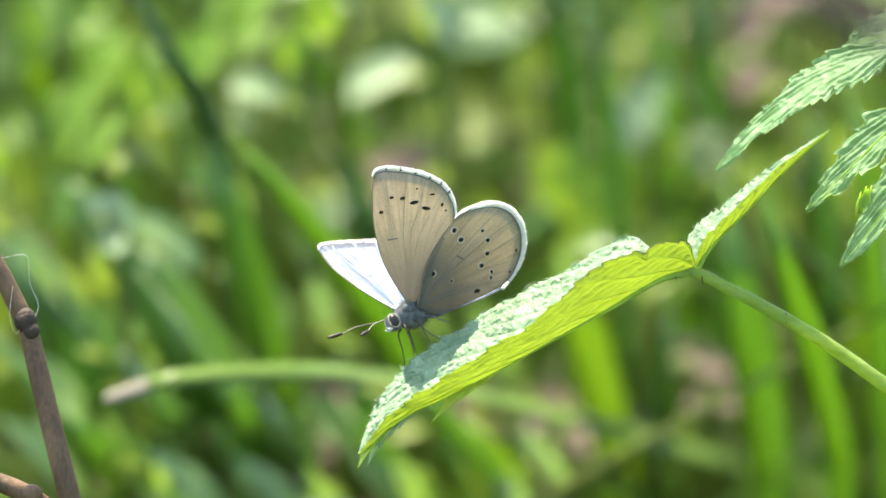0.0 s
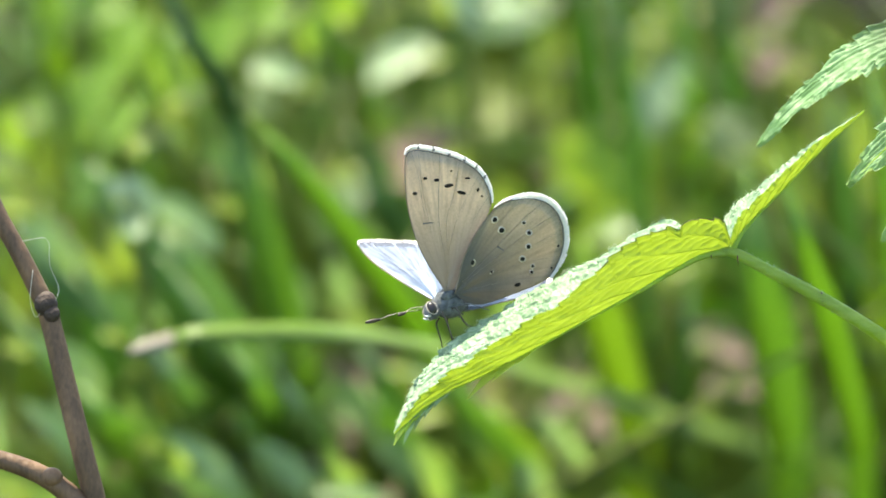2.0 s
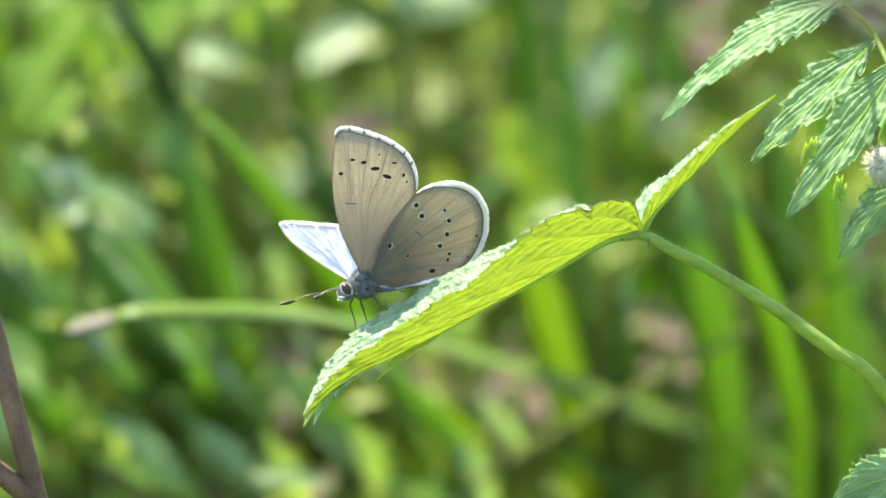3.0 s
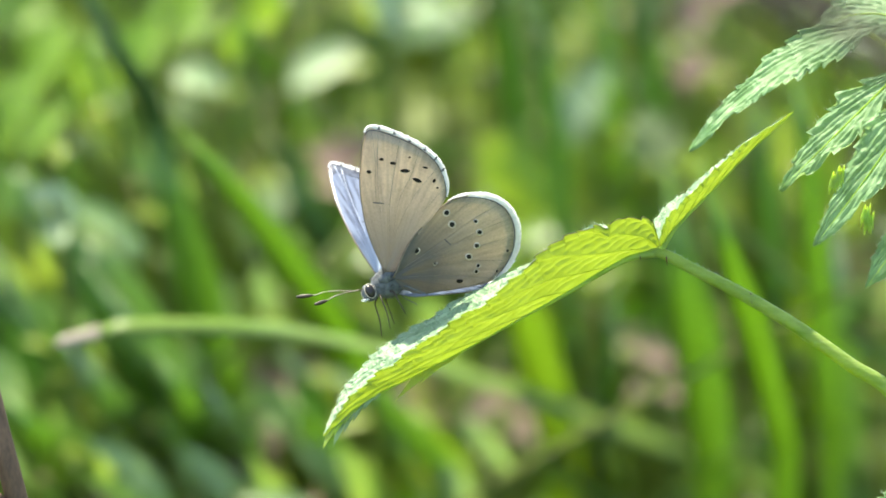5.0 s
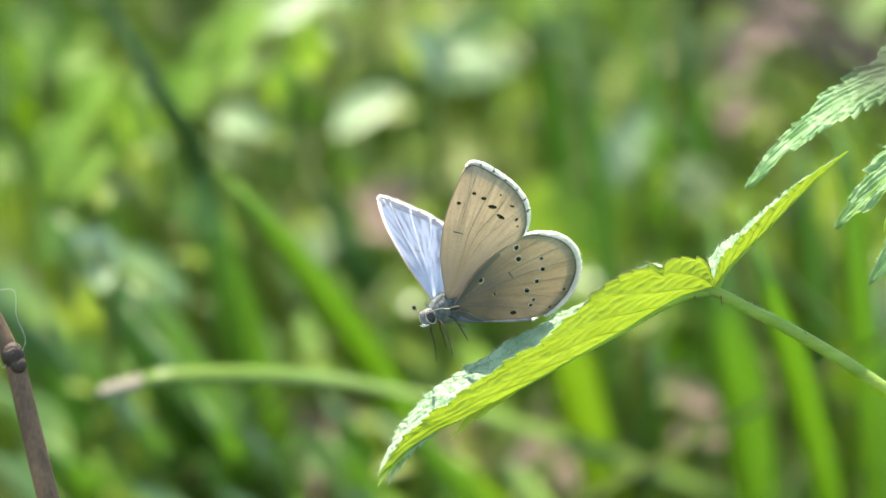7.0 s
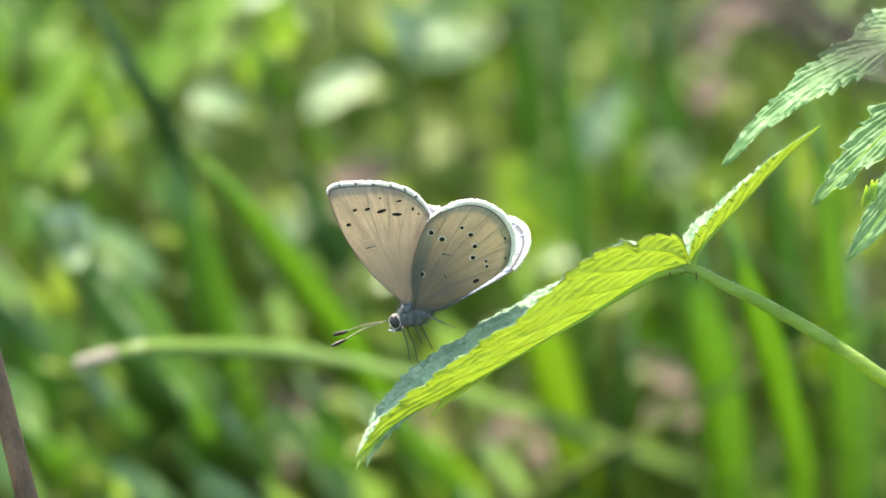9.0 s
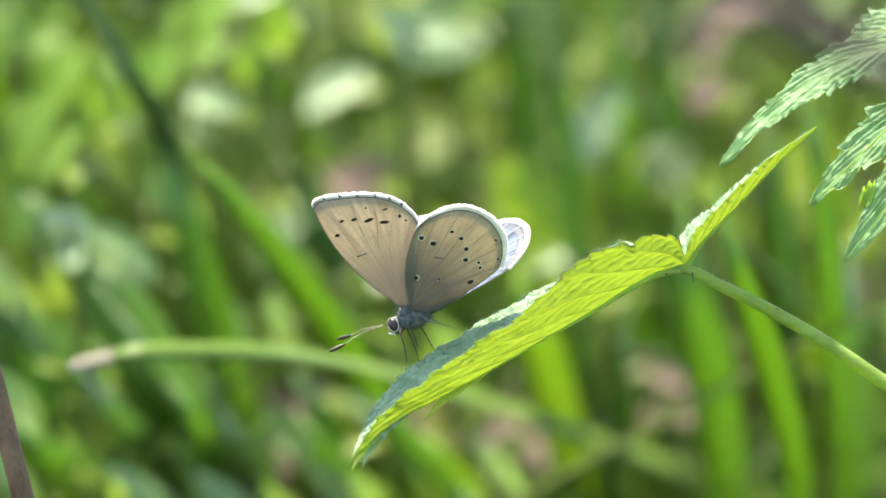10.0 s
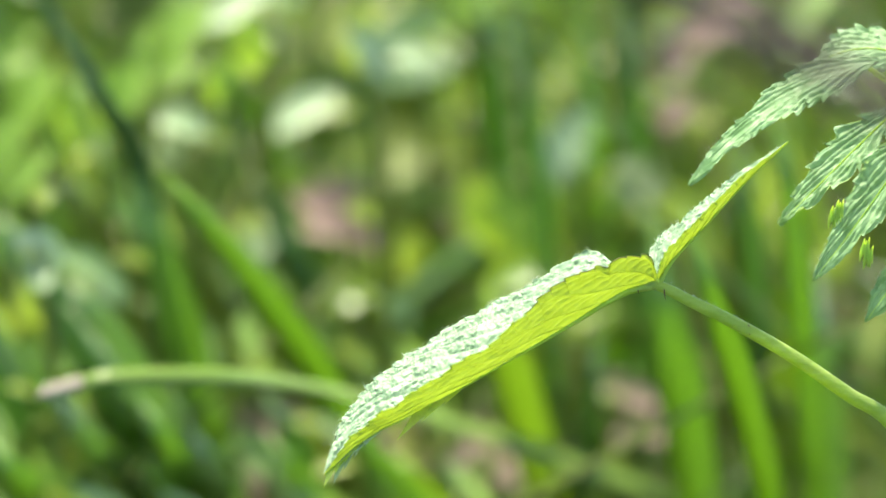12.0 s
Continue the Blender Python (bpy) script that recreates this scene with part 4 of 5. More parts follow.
def bramble():
    ob = thing("bramble_leaf", "fresh green bramble leaf folded along its midrib on a thorny stalk", "leaf", standing(JOINT))
    keel = along_knots([(0, (-0.2, -0.5, 0.0)), (0.08, (-3.3, -1.2, 0.3)), (0.25, (-9.1, -4.6, 0.7)), (0.41, (-14.4, -7.6, 1.1)), (0.57, (-19.8, -10.7, 1.4)), (0.72, (-24.9, -13.4, 1.4)), (0.86, (-29.8, -16.0, 1.2)), (1, (-33.9, -19.6, 1.1))])
    near = along_knots([(0, (0.1, 0.5, 0.6)), (0.03, (-0.5, 2.3, 2.3)), (0.08, (-2.3, 2.7, 4.6)), (0.16, (-6.2, 1.9, 6.8)), (0.25, (-10.3, 0.1, 7.5)), (0.41, (-16.7, -5.5, 7.9)), (0.57, (-22.2, -9.0, 7.0)), (0.72, (-27.1, -12.6, 5.1)), (0.86, (-31.0, -15.6, 2.9)), (1, (-34.0, -19.5, 1.2))])
    far = along_knots([(0, (-0.6, 0.8, -1.1)), (0.08, (-3.1, 0.9, -4.7)), (0.17, (-6.5, 2.3, -7.5)), (0.25, (-11.1, -0.5, -8.5)), (0.41, (-16.8, -3.6, -9.0)), (0.57, (-23.0, -7.0, -8.5)), (0.72, (-27.9, -10.5, -6.9)), (0.86, (-31.6, -14.5, -4.2)), (1, (-34.0, -19.5, 1.0))])
    folded_leaflet(ob, keel, near, far, 360, 64, 8, 0.32, 30, 2, 0.5, notch=1.0, fuzz=900, cell=0.85)
    # These lobes hang in the blade's shade; the brightened skin lights them.
    toothed_flap(ob, keel, 0.56, 0.72, 2.8, 3, (-0.3, -1, 1.0), 0.5, LEAF_BRIGHTENED)
    toothed_flap(ob, keel, 0.8, 0.96, 2.0, 5, (0.1, -1, -0.5), 0.3, LEAF_TOP)
    toothed_flap(ob, keel, 0.86, 0.995, 1.2, 4, (0.0, -1, 0.3), 0.3, LEAF_BRIGHTENED)
    keel = along_knots([(0, (0.2, -0.2, 0.0)), (0.2, (1.6, 2.0, -0.1)), (0.5, (5.4, 5.9, -0.5)), (0.75, (9.1, 9.8, -1.0)), (1, (13.5, 13.9, -1.5))])
    near = along_knots([(0, (-0.1, 0.3, 0.8)), (0.2, (0.7, 2.6, 1.9)), (0.5, (4.2, 6.3, 2.1)), (0.75, (8.2, 10.1, 1.3)), (1, (13.5, 14.0, -1.4))])
    far = along_knots([(0, (-0.3, 0.5, -0.9)), (0.08, (-0.8, 2.0, -2.6)), (0.2, (0.3, 3.7, -3.6)), (0.5, (3.8, 6.7, -3.4)), (0.75, (7.9, 10.2, -2.5)), (1, (13.5, 14.0, -1.6))])
    folded_leaflet(ob, keel, near, far, 150, 26, 8, 0.3, 18, 5, 0.26, fuzz=260, cell=0.6, thick=0.2, darkened=False)
    bm = bmesh.new()
    line = smooth([Vector(p) for p in ((-2.2, -1.0, 0), (-0.6, -0.55, 0), (0.8, -0.85, 0), (3.4, -2.2, 0), (8, -4.5, 0), (13.7, -7.8, 0), (19.5, -11.8, 0), (24.5, -15.4, -1), (34, -28, -8))], 8)
    line = [p * MM for p in line]
    foot = VIEW.transposed() @ (Vector((JOINT.x + 0.05, JOINT.y + 0.04, -0.006)) - JOINT)
    tube(bm, line + smooth([line[-1], line[-1].lerp(foot, 0.45) + Vector((0.004, 0, 0)), foot], 6)[1:], lambda t: (0.26 + 0.2 * min(1, t / 0.045) + 0.45 * t) * MM, 14)
    part("petiole", bm, PETIOLE, ob, "hairy green leaf stalk")
    for x, y, d in ((0.7, -1.0, -1.0), (-2.0, -0.9, -0.5), (9.3, -4.9, -0.8), (15.2, -8.6, -0.6)):
        bm = bmesh.new()
        tube(bm, [Vector((x, y + 0.3, 0.4)) * MM, Vector((x + 0.05, y + d * 0.5, 0.55)) * MM, Vector((x + 0.12, y + d, 0.6)) * MM], lambda t: (0.1 - 0.08 * t) * MM, 6)
        part("thorn", bm, THORN, ob, "small dark red thorn")
    edge_hairs(ob, (1.0, -0.55, 0), (9.0, -4.0, 0), (20, -11.6, 0), (0, 0.1, 0), 200, 4)
    edge_hairs(ob, (1.0, -1.3, 0.2), (9.0, -5.0, 0.2), (20, -12.6, 0.2), (0, -0.1, 0), 80, 12)
    return ob


BRAMBLE = bramble()

SPRIG = spot(44, 8, 6)


def sprig():
    """The young bramble leaves that hang beside the folded one."""
    ob = thing("bramble_sprig", "hanging sprig of pale young toothed bramble leaves", "leaf", standing(SPRIG))

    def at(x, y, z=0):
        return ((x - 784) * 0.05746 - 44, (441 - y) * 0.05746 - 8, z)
    grow = dict(material=YOUNG_TOP, lanes=26, blunt=0.3, swell=0.8, thick=0.12, fuzz=120, pleats=6, sweep=0.6, waves=0.8)
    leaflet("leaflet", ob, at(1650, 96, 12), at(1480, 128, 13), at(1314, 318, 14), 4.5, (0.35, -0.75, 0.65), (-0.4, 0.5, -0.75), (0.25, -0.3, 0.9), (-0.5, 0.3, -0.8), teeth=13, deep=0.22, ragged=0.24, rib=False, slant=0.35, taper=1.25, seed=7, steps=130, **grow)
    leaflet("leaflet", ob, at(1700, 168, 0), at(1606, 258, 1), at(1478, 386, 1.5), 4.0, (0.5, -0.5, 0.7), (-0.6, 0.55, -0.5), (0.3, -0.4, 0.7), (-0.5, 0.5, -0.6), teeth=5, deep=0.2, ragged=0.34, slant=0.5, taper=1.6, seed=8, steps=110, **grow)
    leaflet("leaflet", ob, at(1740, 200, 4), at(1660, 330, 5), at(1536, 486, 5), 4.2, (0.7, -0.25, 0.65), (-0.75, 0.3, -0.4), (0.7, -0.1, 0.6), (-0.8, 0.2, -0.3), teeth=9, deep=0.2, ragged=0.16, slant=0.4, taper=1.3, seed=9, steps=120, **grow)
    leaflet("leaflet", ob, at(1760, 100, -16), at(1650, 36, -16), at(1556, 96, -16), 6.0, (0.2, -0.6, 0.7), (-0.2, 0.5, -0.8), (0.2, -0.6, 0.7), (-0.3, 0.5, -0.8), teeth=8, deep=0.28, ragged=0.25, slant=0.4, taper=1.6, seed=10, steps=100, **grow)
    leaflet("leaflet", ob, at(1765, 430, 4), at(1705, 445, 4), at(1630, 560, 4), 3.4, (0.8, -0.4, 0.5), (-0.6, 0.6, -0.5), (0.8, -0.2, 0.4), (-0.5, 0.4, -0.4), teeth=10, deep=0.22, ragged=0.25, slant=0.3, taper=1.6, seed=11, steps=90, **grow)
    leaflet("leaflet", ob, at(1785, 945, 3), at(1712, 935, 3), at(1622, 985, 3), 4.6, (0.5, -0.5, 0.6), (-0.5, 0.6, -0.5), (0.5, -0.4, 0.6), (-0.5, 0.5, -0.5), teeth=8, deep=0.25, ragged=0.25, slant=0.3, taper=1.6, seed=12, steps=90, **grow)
    rng = random.Random(77)
    bm = bmesh.new()
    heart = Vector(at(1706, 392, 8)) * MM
    ball(bm, heart, (0.0016, 0.0019, 0.0015))
    for _ in range(420):
        d = Vector((rng.gauss(0, 1), rng.gauss(0, 1), rng.gauss(0, 1))).normalized()
        tube(bm, [heart + d * 0.0014, heart + d * rng.uniform(0.0019, 0.0026)], lambda t: 0.00005 * (1.15 - t), 3)
    part("flower_bud", bm, BUD, ob, "woolly whitish flower bud")
    bm = bmesh.new()
    foot = VIEW.transposed() @ (Vector((SPRIG.x + 0.05, SPRIG.y + 0.05, -0.006)) - SPRIG)
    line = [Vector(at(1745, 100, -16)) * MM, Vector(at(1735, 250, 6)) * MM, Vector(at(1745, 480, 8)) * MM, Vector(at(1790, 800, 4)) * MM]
    tube(bm, smooth(line + [line[-1].lerp(foot, 0.5), foot], 6), lambda t: (0.3 + 0.6 * t) * MM, 10)
    part("stalk", bm, PETIOLE, ob)
    bm = bmesh.new()
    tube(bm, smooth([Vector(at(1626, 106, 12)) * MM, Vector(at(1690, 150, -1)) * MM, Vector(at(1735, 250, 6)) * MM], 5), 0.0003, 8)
    part("leaf_stalk", bm, PETIOLE, ob)
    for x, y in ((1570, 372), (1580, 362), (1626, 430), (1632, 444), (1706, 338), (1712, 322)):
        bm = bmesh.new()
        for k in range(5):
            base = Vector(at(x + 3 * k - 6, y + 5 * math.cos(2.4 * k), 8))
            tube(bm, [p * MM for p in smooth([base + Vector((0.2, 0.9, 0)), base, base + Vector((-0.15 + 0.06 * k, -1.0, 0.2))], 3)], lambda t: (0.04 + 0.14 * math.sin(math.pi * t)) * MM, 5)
        part("bract", bm, LEAF_BRIGHTENED, ob, "tiny yellow-green bract")
    return ob


SPRIG_THING = sprig()


# ---- arching blade with a dry tip ----
PIVOT = spot(36, -27, 160)


def arching_blade():
    ob = thing("arching_grass_blade", "long arching green grass blade with a bleached dry tip", "grass blade", standing(PIVOT))
    inv = standing(PIVOT).inverted()
    pts = [inv @ spot(u, v, 150 + max(0.0, u + 16) * 4) for u, v in ((-35, -14.1), (-31, -13.1), (-26.1, -12.4), (-12.9, -12.7), (-2.5, -14.7), (7.8, -17.7), (18.2, -21.2), (29.7, -25.3), (37, -29), (44, -40))]
    line = smooth(pts, 6)
    foot = inv @ Vector((PIVOT.x + 0.06, PIVOT.y + 0.02, -0.006))
    line += smooth([line[-1], line[-1].lerp(foot, 0.5), foot], 5)[1:]
    face = Vector((0.05, 0.45, 1))
    bm = bmesh.new()
    strip(bm, line[7:], lambda t: (1.9 + 2.2 * min(1, 2 * t)) * MM, face, 0.35)
    part("green_blade", bm, GRASS_ARCH, ob)
    bm = bmesh.new()
    strip(bm, line[:8], lambda t: (1.3 + 0.7 * t) * MM if t > 0.05 else 0.0006, face, 0.35)
    part("dry_tip", bm, DRY_TIP, ob, "bleached dry blade tip")
    return ob


ARCH = arching_blade()

# ---- butterfly ----
FORE = [(-0.5, 0.2), (-4.45, 3.5), (-7.3, 7.15), (-9.0, 10.5), (-9.7, 12.5), (-9.25, 13.3), (-7.3, 13.75), (-4.45, 13.9), (-1.9, 13.4), (-0.2, 12.25), (1.0, 10.5), (0.95, 8.2), (0.4, 4.2), (0.2, 0)]
HIND = [(0.4, 0.1), (-0.1, 3.6), (0.2, 6.7), (1.05, 9.8), (2.35, 11.25), (4.6, 12.3), (6.6, 12.3), (8.3, 11.3), (9.4, 9.75), (9.9, 8.1), (9.8, 6.0), (9.1, 4.6), (6.9, 2.5), (4.0, 0.2), (2.0, -0.4)]


def inside(p, loop):
    hit = False
    for a, b in zip(loop, loop[1:] + loop[:1]):
        if (a[1] > p[1]) != (b[1] > p[1]) and p[0] < (b[0] - a[0]) * (p[1] - a[1]) / (b[1] - a[1]) + a[0]:
            hit = not hit
    return hit


def wing(name, parent, outline, fringe, spots, bars, veins, checks, side, under_skin, fringe_long, label):
    """A thin scaled wing in its own plane, millimetres from the hinge: two skins, fringe, veins, spots. side: +1 shows its underside to +z."""
    loop = [(p.x, p.y) for p in smooth([(x, y, 0) for x, y in outline], 6)]
    hinge = Vector((outline[0][0], outline[0][1]))
    rings = 12

    def camber(x, y):
        return (0.35 * math.sin(0.28 * math.hypot(x, y)) + 0.06 * math.sin(1.9 * math.atan2(y, x + 0.01) * 6)) * side * -1

    lo, hi = fringe
    bm = bmesh.new()
    skins = []
    for z, slot in ((0.05 * side, 0), (-0.05 * side, 1)):
        rows = [[bm.verts.new(Vector((hinge.x + (x - hinge.x) * k / rings, hinge.y + (y - hinge.y) * k / rings, z + camber(x * k / rings, y * k / rings))) * MM) for x, y in loop] for k in range(1, rings + 1)]
        centre = bm.verts.new(Vector((hinge.x, hinge.y, z + camber(0, 0))) * MM)
        for i in range(len(loop) - 1):
            bm.faces.new((centre, rows[0][i], rows[0][i + 1])).material_index = slot
        for a, b in zip(rows, rows[1:]):
            for i in range(len(loop) - 1):
                bm.faces.new((a[i], a[i + 1], b[i + 1], b[i])).material_index = 2 if slot and b is rows[-1] and lo <= i < hi else slot
        skins.append(rows)
    for i in range(len(loop) - 1):
        bm.faces.new((skins[0][-1][i], skins[0][-1][i + 1], skins[1][-1][i + 1], skins[1][-1][i])).material_index = 0
    bmesh.ops.recalc_face_normals(bm, faces=bm.faces)
    ob = part(name, bm, [under_skin, WING_UPPER, WING_BORDER], parent, label)

    edge = loop[lo:hi]
    bm = bmesh.new()
    rng = random.Random(len(loop) + lo)
    for i, (a, b) in enumerate(zip(edge, edge[1:])):
        for q in range(5):
            x, y = a[0] + (b[0] - a[0]) * q / 5, a[1] + (b[1] - a[1]) * q / 5
            out = Vector((b[1] - a[1], a[0] - b[0], 0)).normalized() * -1
            out = Vector((x, y, 0)).normalized() if out.dot(Vector((x, y, 0))) < 0 else out
            grow = min(1, 0.35 + 3 * min(i / len(edge), 1 - i / len(edge)))
            for z in (-0.085, 0.085):
                base = Vector((x, y, camber(x, y) + z))
                run = Vector((-out.y, out.x, 0))
                top = base + out * rng.uniform(*fringe_long) * grow + run * rng.uniform(-0.08, 0.08) + Vector((0, 0, rng.uniform(-0.08, 0.08)))
                back = base - out * 0.13 * grow
                vs = [bm.verts.new(v * MM) for v in (back - run * 0.13, back + run * 0.13, top + run * 0.09, top - run * 0.09)]
                bm.faces.new(vs)
    part("fringe", bm, FRINGE, ob, "white fringe of scales")
    for x, y in checks:
        out = Vector((x, y, 0)).normalized()
        run = Vector((-out.y, out.x, 0))
        bm = bmesh.new()
        for z in (-0.11, 0.11):
            base = Vector((x, y, camber(x, y) + z))
            bm.faces.new([bm.verts.new(v * MM) for v in (base - out * 0.1 - run * 0.16, base - out * 0.1 + run * 0.16, base + out * 0.34 + run * 0.09, base + out * 0.34 - run * 0.09)])
        part("fringe_check", bm, FRINGE_DARK, ob, "dark check in the fringe")
    line = smooth([(x, y, 0) for x, y in outline], 6)[lo:hi]
    bm = bmesh.new()
    tube(bm, [Vector((p.x * 0.982, p.y * 0.982, camber(p.x, p.y) + 0.09 * side)) * MM for p in line], 0.00005, 4)
    part("margin_line", bm, FRINGE_DARK, ob, "thin dark marginal line")

    # Brown leading edge; thicker on the hindwing to stand for overlap shade.
    bm = bmesh.new()
    tube(bm, [Vector((p.x, p.y, camber(p.x, p.y) + 0.07 * side)) * MM for p in smooth([(x, y, 0) for x, y in outline[:5]], 6)], lambda t: (0.00005 if name == "forewing" else 0.00009) + 0.00001 * t, 5)
    part("leading_edge_shade", bm, VEIN, ob, "brown leading edge that also stands in for shade between the wings")

    for x, y, rx, ry, turn, ringed in spots:
        for size, mat, lift, nm in (((1.75, RING, 0.075, "spot_ring"),) if ringed else ()) + ((1.15 if ringed else 1.0, SPOT, 0.1, "spot"),):
            bm = bmesh.new()
            bmesh.ops.create_uvsphere(bm, u_segments=10, v_segments=5, radius=1, matrix=Matrix.Translation(Vector((x, y, camber(x, y) + lift * side)) * MM) @ pose(0, 0, 0, 0, 0, turn) @ Matrix.Diagonal((rx * 1.08 * size * MM, ry * 1.12 * size * MM, 0.00003, 1)))
            part(nm, bm, mat, ob)
    for a, b in bars:
        bm = bmesh.new()
        tube(bm, [Vector((a[0] + (b[0] - a[0]) * k / 4, a[1] + (b[1] - a[1]) * k / 4, camber(a[0], a[1]) + 0.06 * side)) * MM for k in range(5)], 0.00008, 4)
        part("discal_bar", bm, FRINGE_DARK, ob, "thin brown discal bar")
    for path in veins:
        curve = smooth([(x, y, 0) for x, y in path], 5)
        bm = bmesh.new()
        tube(bm, [Vector((p.x, p.y, camber(p.x, p.y) + 0.05 * side)) * MM for p in curve], 0.000015, 4)
        part("vein", bm, VEIN, ob)
        bm = bmesh.new()
        tube(bm, [Vector((p.x, p.y, camber(p.x, p.y) - 0.05 * side)) * MM for p in curve[4:]], lambda t: 0.00003 + 0.00005 * t, 4)
        part("pale_vein", bm, VEIN_PALE, ob)
    return ob


FORE_SPOTS = [(-7.25, 8.95, 0.26, 0.17, 20, 0), (-6.8, 10.75, 0.24, 0.14, 25, 0), (-5.55, 10.95, 0.3, 0.16, 25, 0), (-4.05, 10.8, 0.5, 0.19, 25, 0), (-2.45, 10.5, 0.5, 0.18, 5, 0), (-4.35, 12.3, 0.1, 0.1, 0, 0), (-2.4, 12.1, 0.3, 0.1, 20, 0), (-0.9, 11.3, 0.14, 0.2, 0, 0), (-0.25, 10.8, 0.12, 0.1, 0, 0)]
FORE_VEINS = [[(-0.6, 1.0), (-4.0, 5.6), (-6.6, 9.6), (-8.4, 12.9)], [(-0.4, 1.2), (-2.6, 5.0), (-3.7, 7.0), (-5.0, 10.2), (-6.2, 13.6)], [(-1.8, 4.4), (-3.0, 7.6), (-3.2, 10.4), (-3.9, 13.7)], [(-1.6, 4.0), (-1.9, 8.0), (-1.6, 10.8), (-1.3, 13.0)], [(-0.3, 1.5), (-0.6, 6.0), (0.1, 9.6), (0.5, 11.2)], [(-5.3, 6.9), (-7.6, 10.8), (-9.2, 12.9)]]
HIND_SPOTS = [(1.5, 8.65, 0.22, 0.22, 0, 1), (2.7, 7.9, 0.25, 0.22, 0, 1), (1.0, 3.7, 0.22, 0.22, 0, 1), (4.6, 9.45, 0.16, 0.13, 0, 1), (5.55, 8.7, 0.22, 0.18, 0, 1), (6.1, 7.35, 0.2, 0.2, 0, 1), (6.05, 5.95, 0.23, 0.2, 0, 1), (7.4, 5.65, 0.14, 0.15, 0, 1), (7.55, 5.05, 0.15, 0.15, 0, 1), (3.4, 3.55, 0.12, 0.13, 0, 1), (6.6, 3.3, 0.35, 0.2, 30, 0), (9.1, 8.55, 0.12, 0.14, 0, 0), (9.35, 6.2, 0.1, 0.12, 0, 0)]
HIND_VEINS = [[(0.7, 1.5), (1.4, 6.0), (2.4, 9.4), (3.4, 11.6)], [(0.8, 1.5), (2.7, 5.6), (4.2, 9.4), (5.6, 12.1)], [(0.9, 1.4), (3.6, 5.6), (5.6, 9.0), (7.5, 11.6)], [(1.0, 1.3), (4.6, 5.6), (7.0, 8.2), (8.9, 10.3)], [(1.2, 1.1), (5.0, 4.6), (7.6, 6.4), (9.6, 7.6)], [(1.4, 0.8), (4.8, 2.9), (7.2, 4.2), (9.2, 5.2)]]


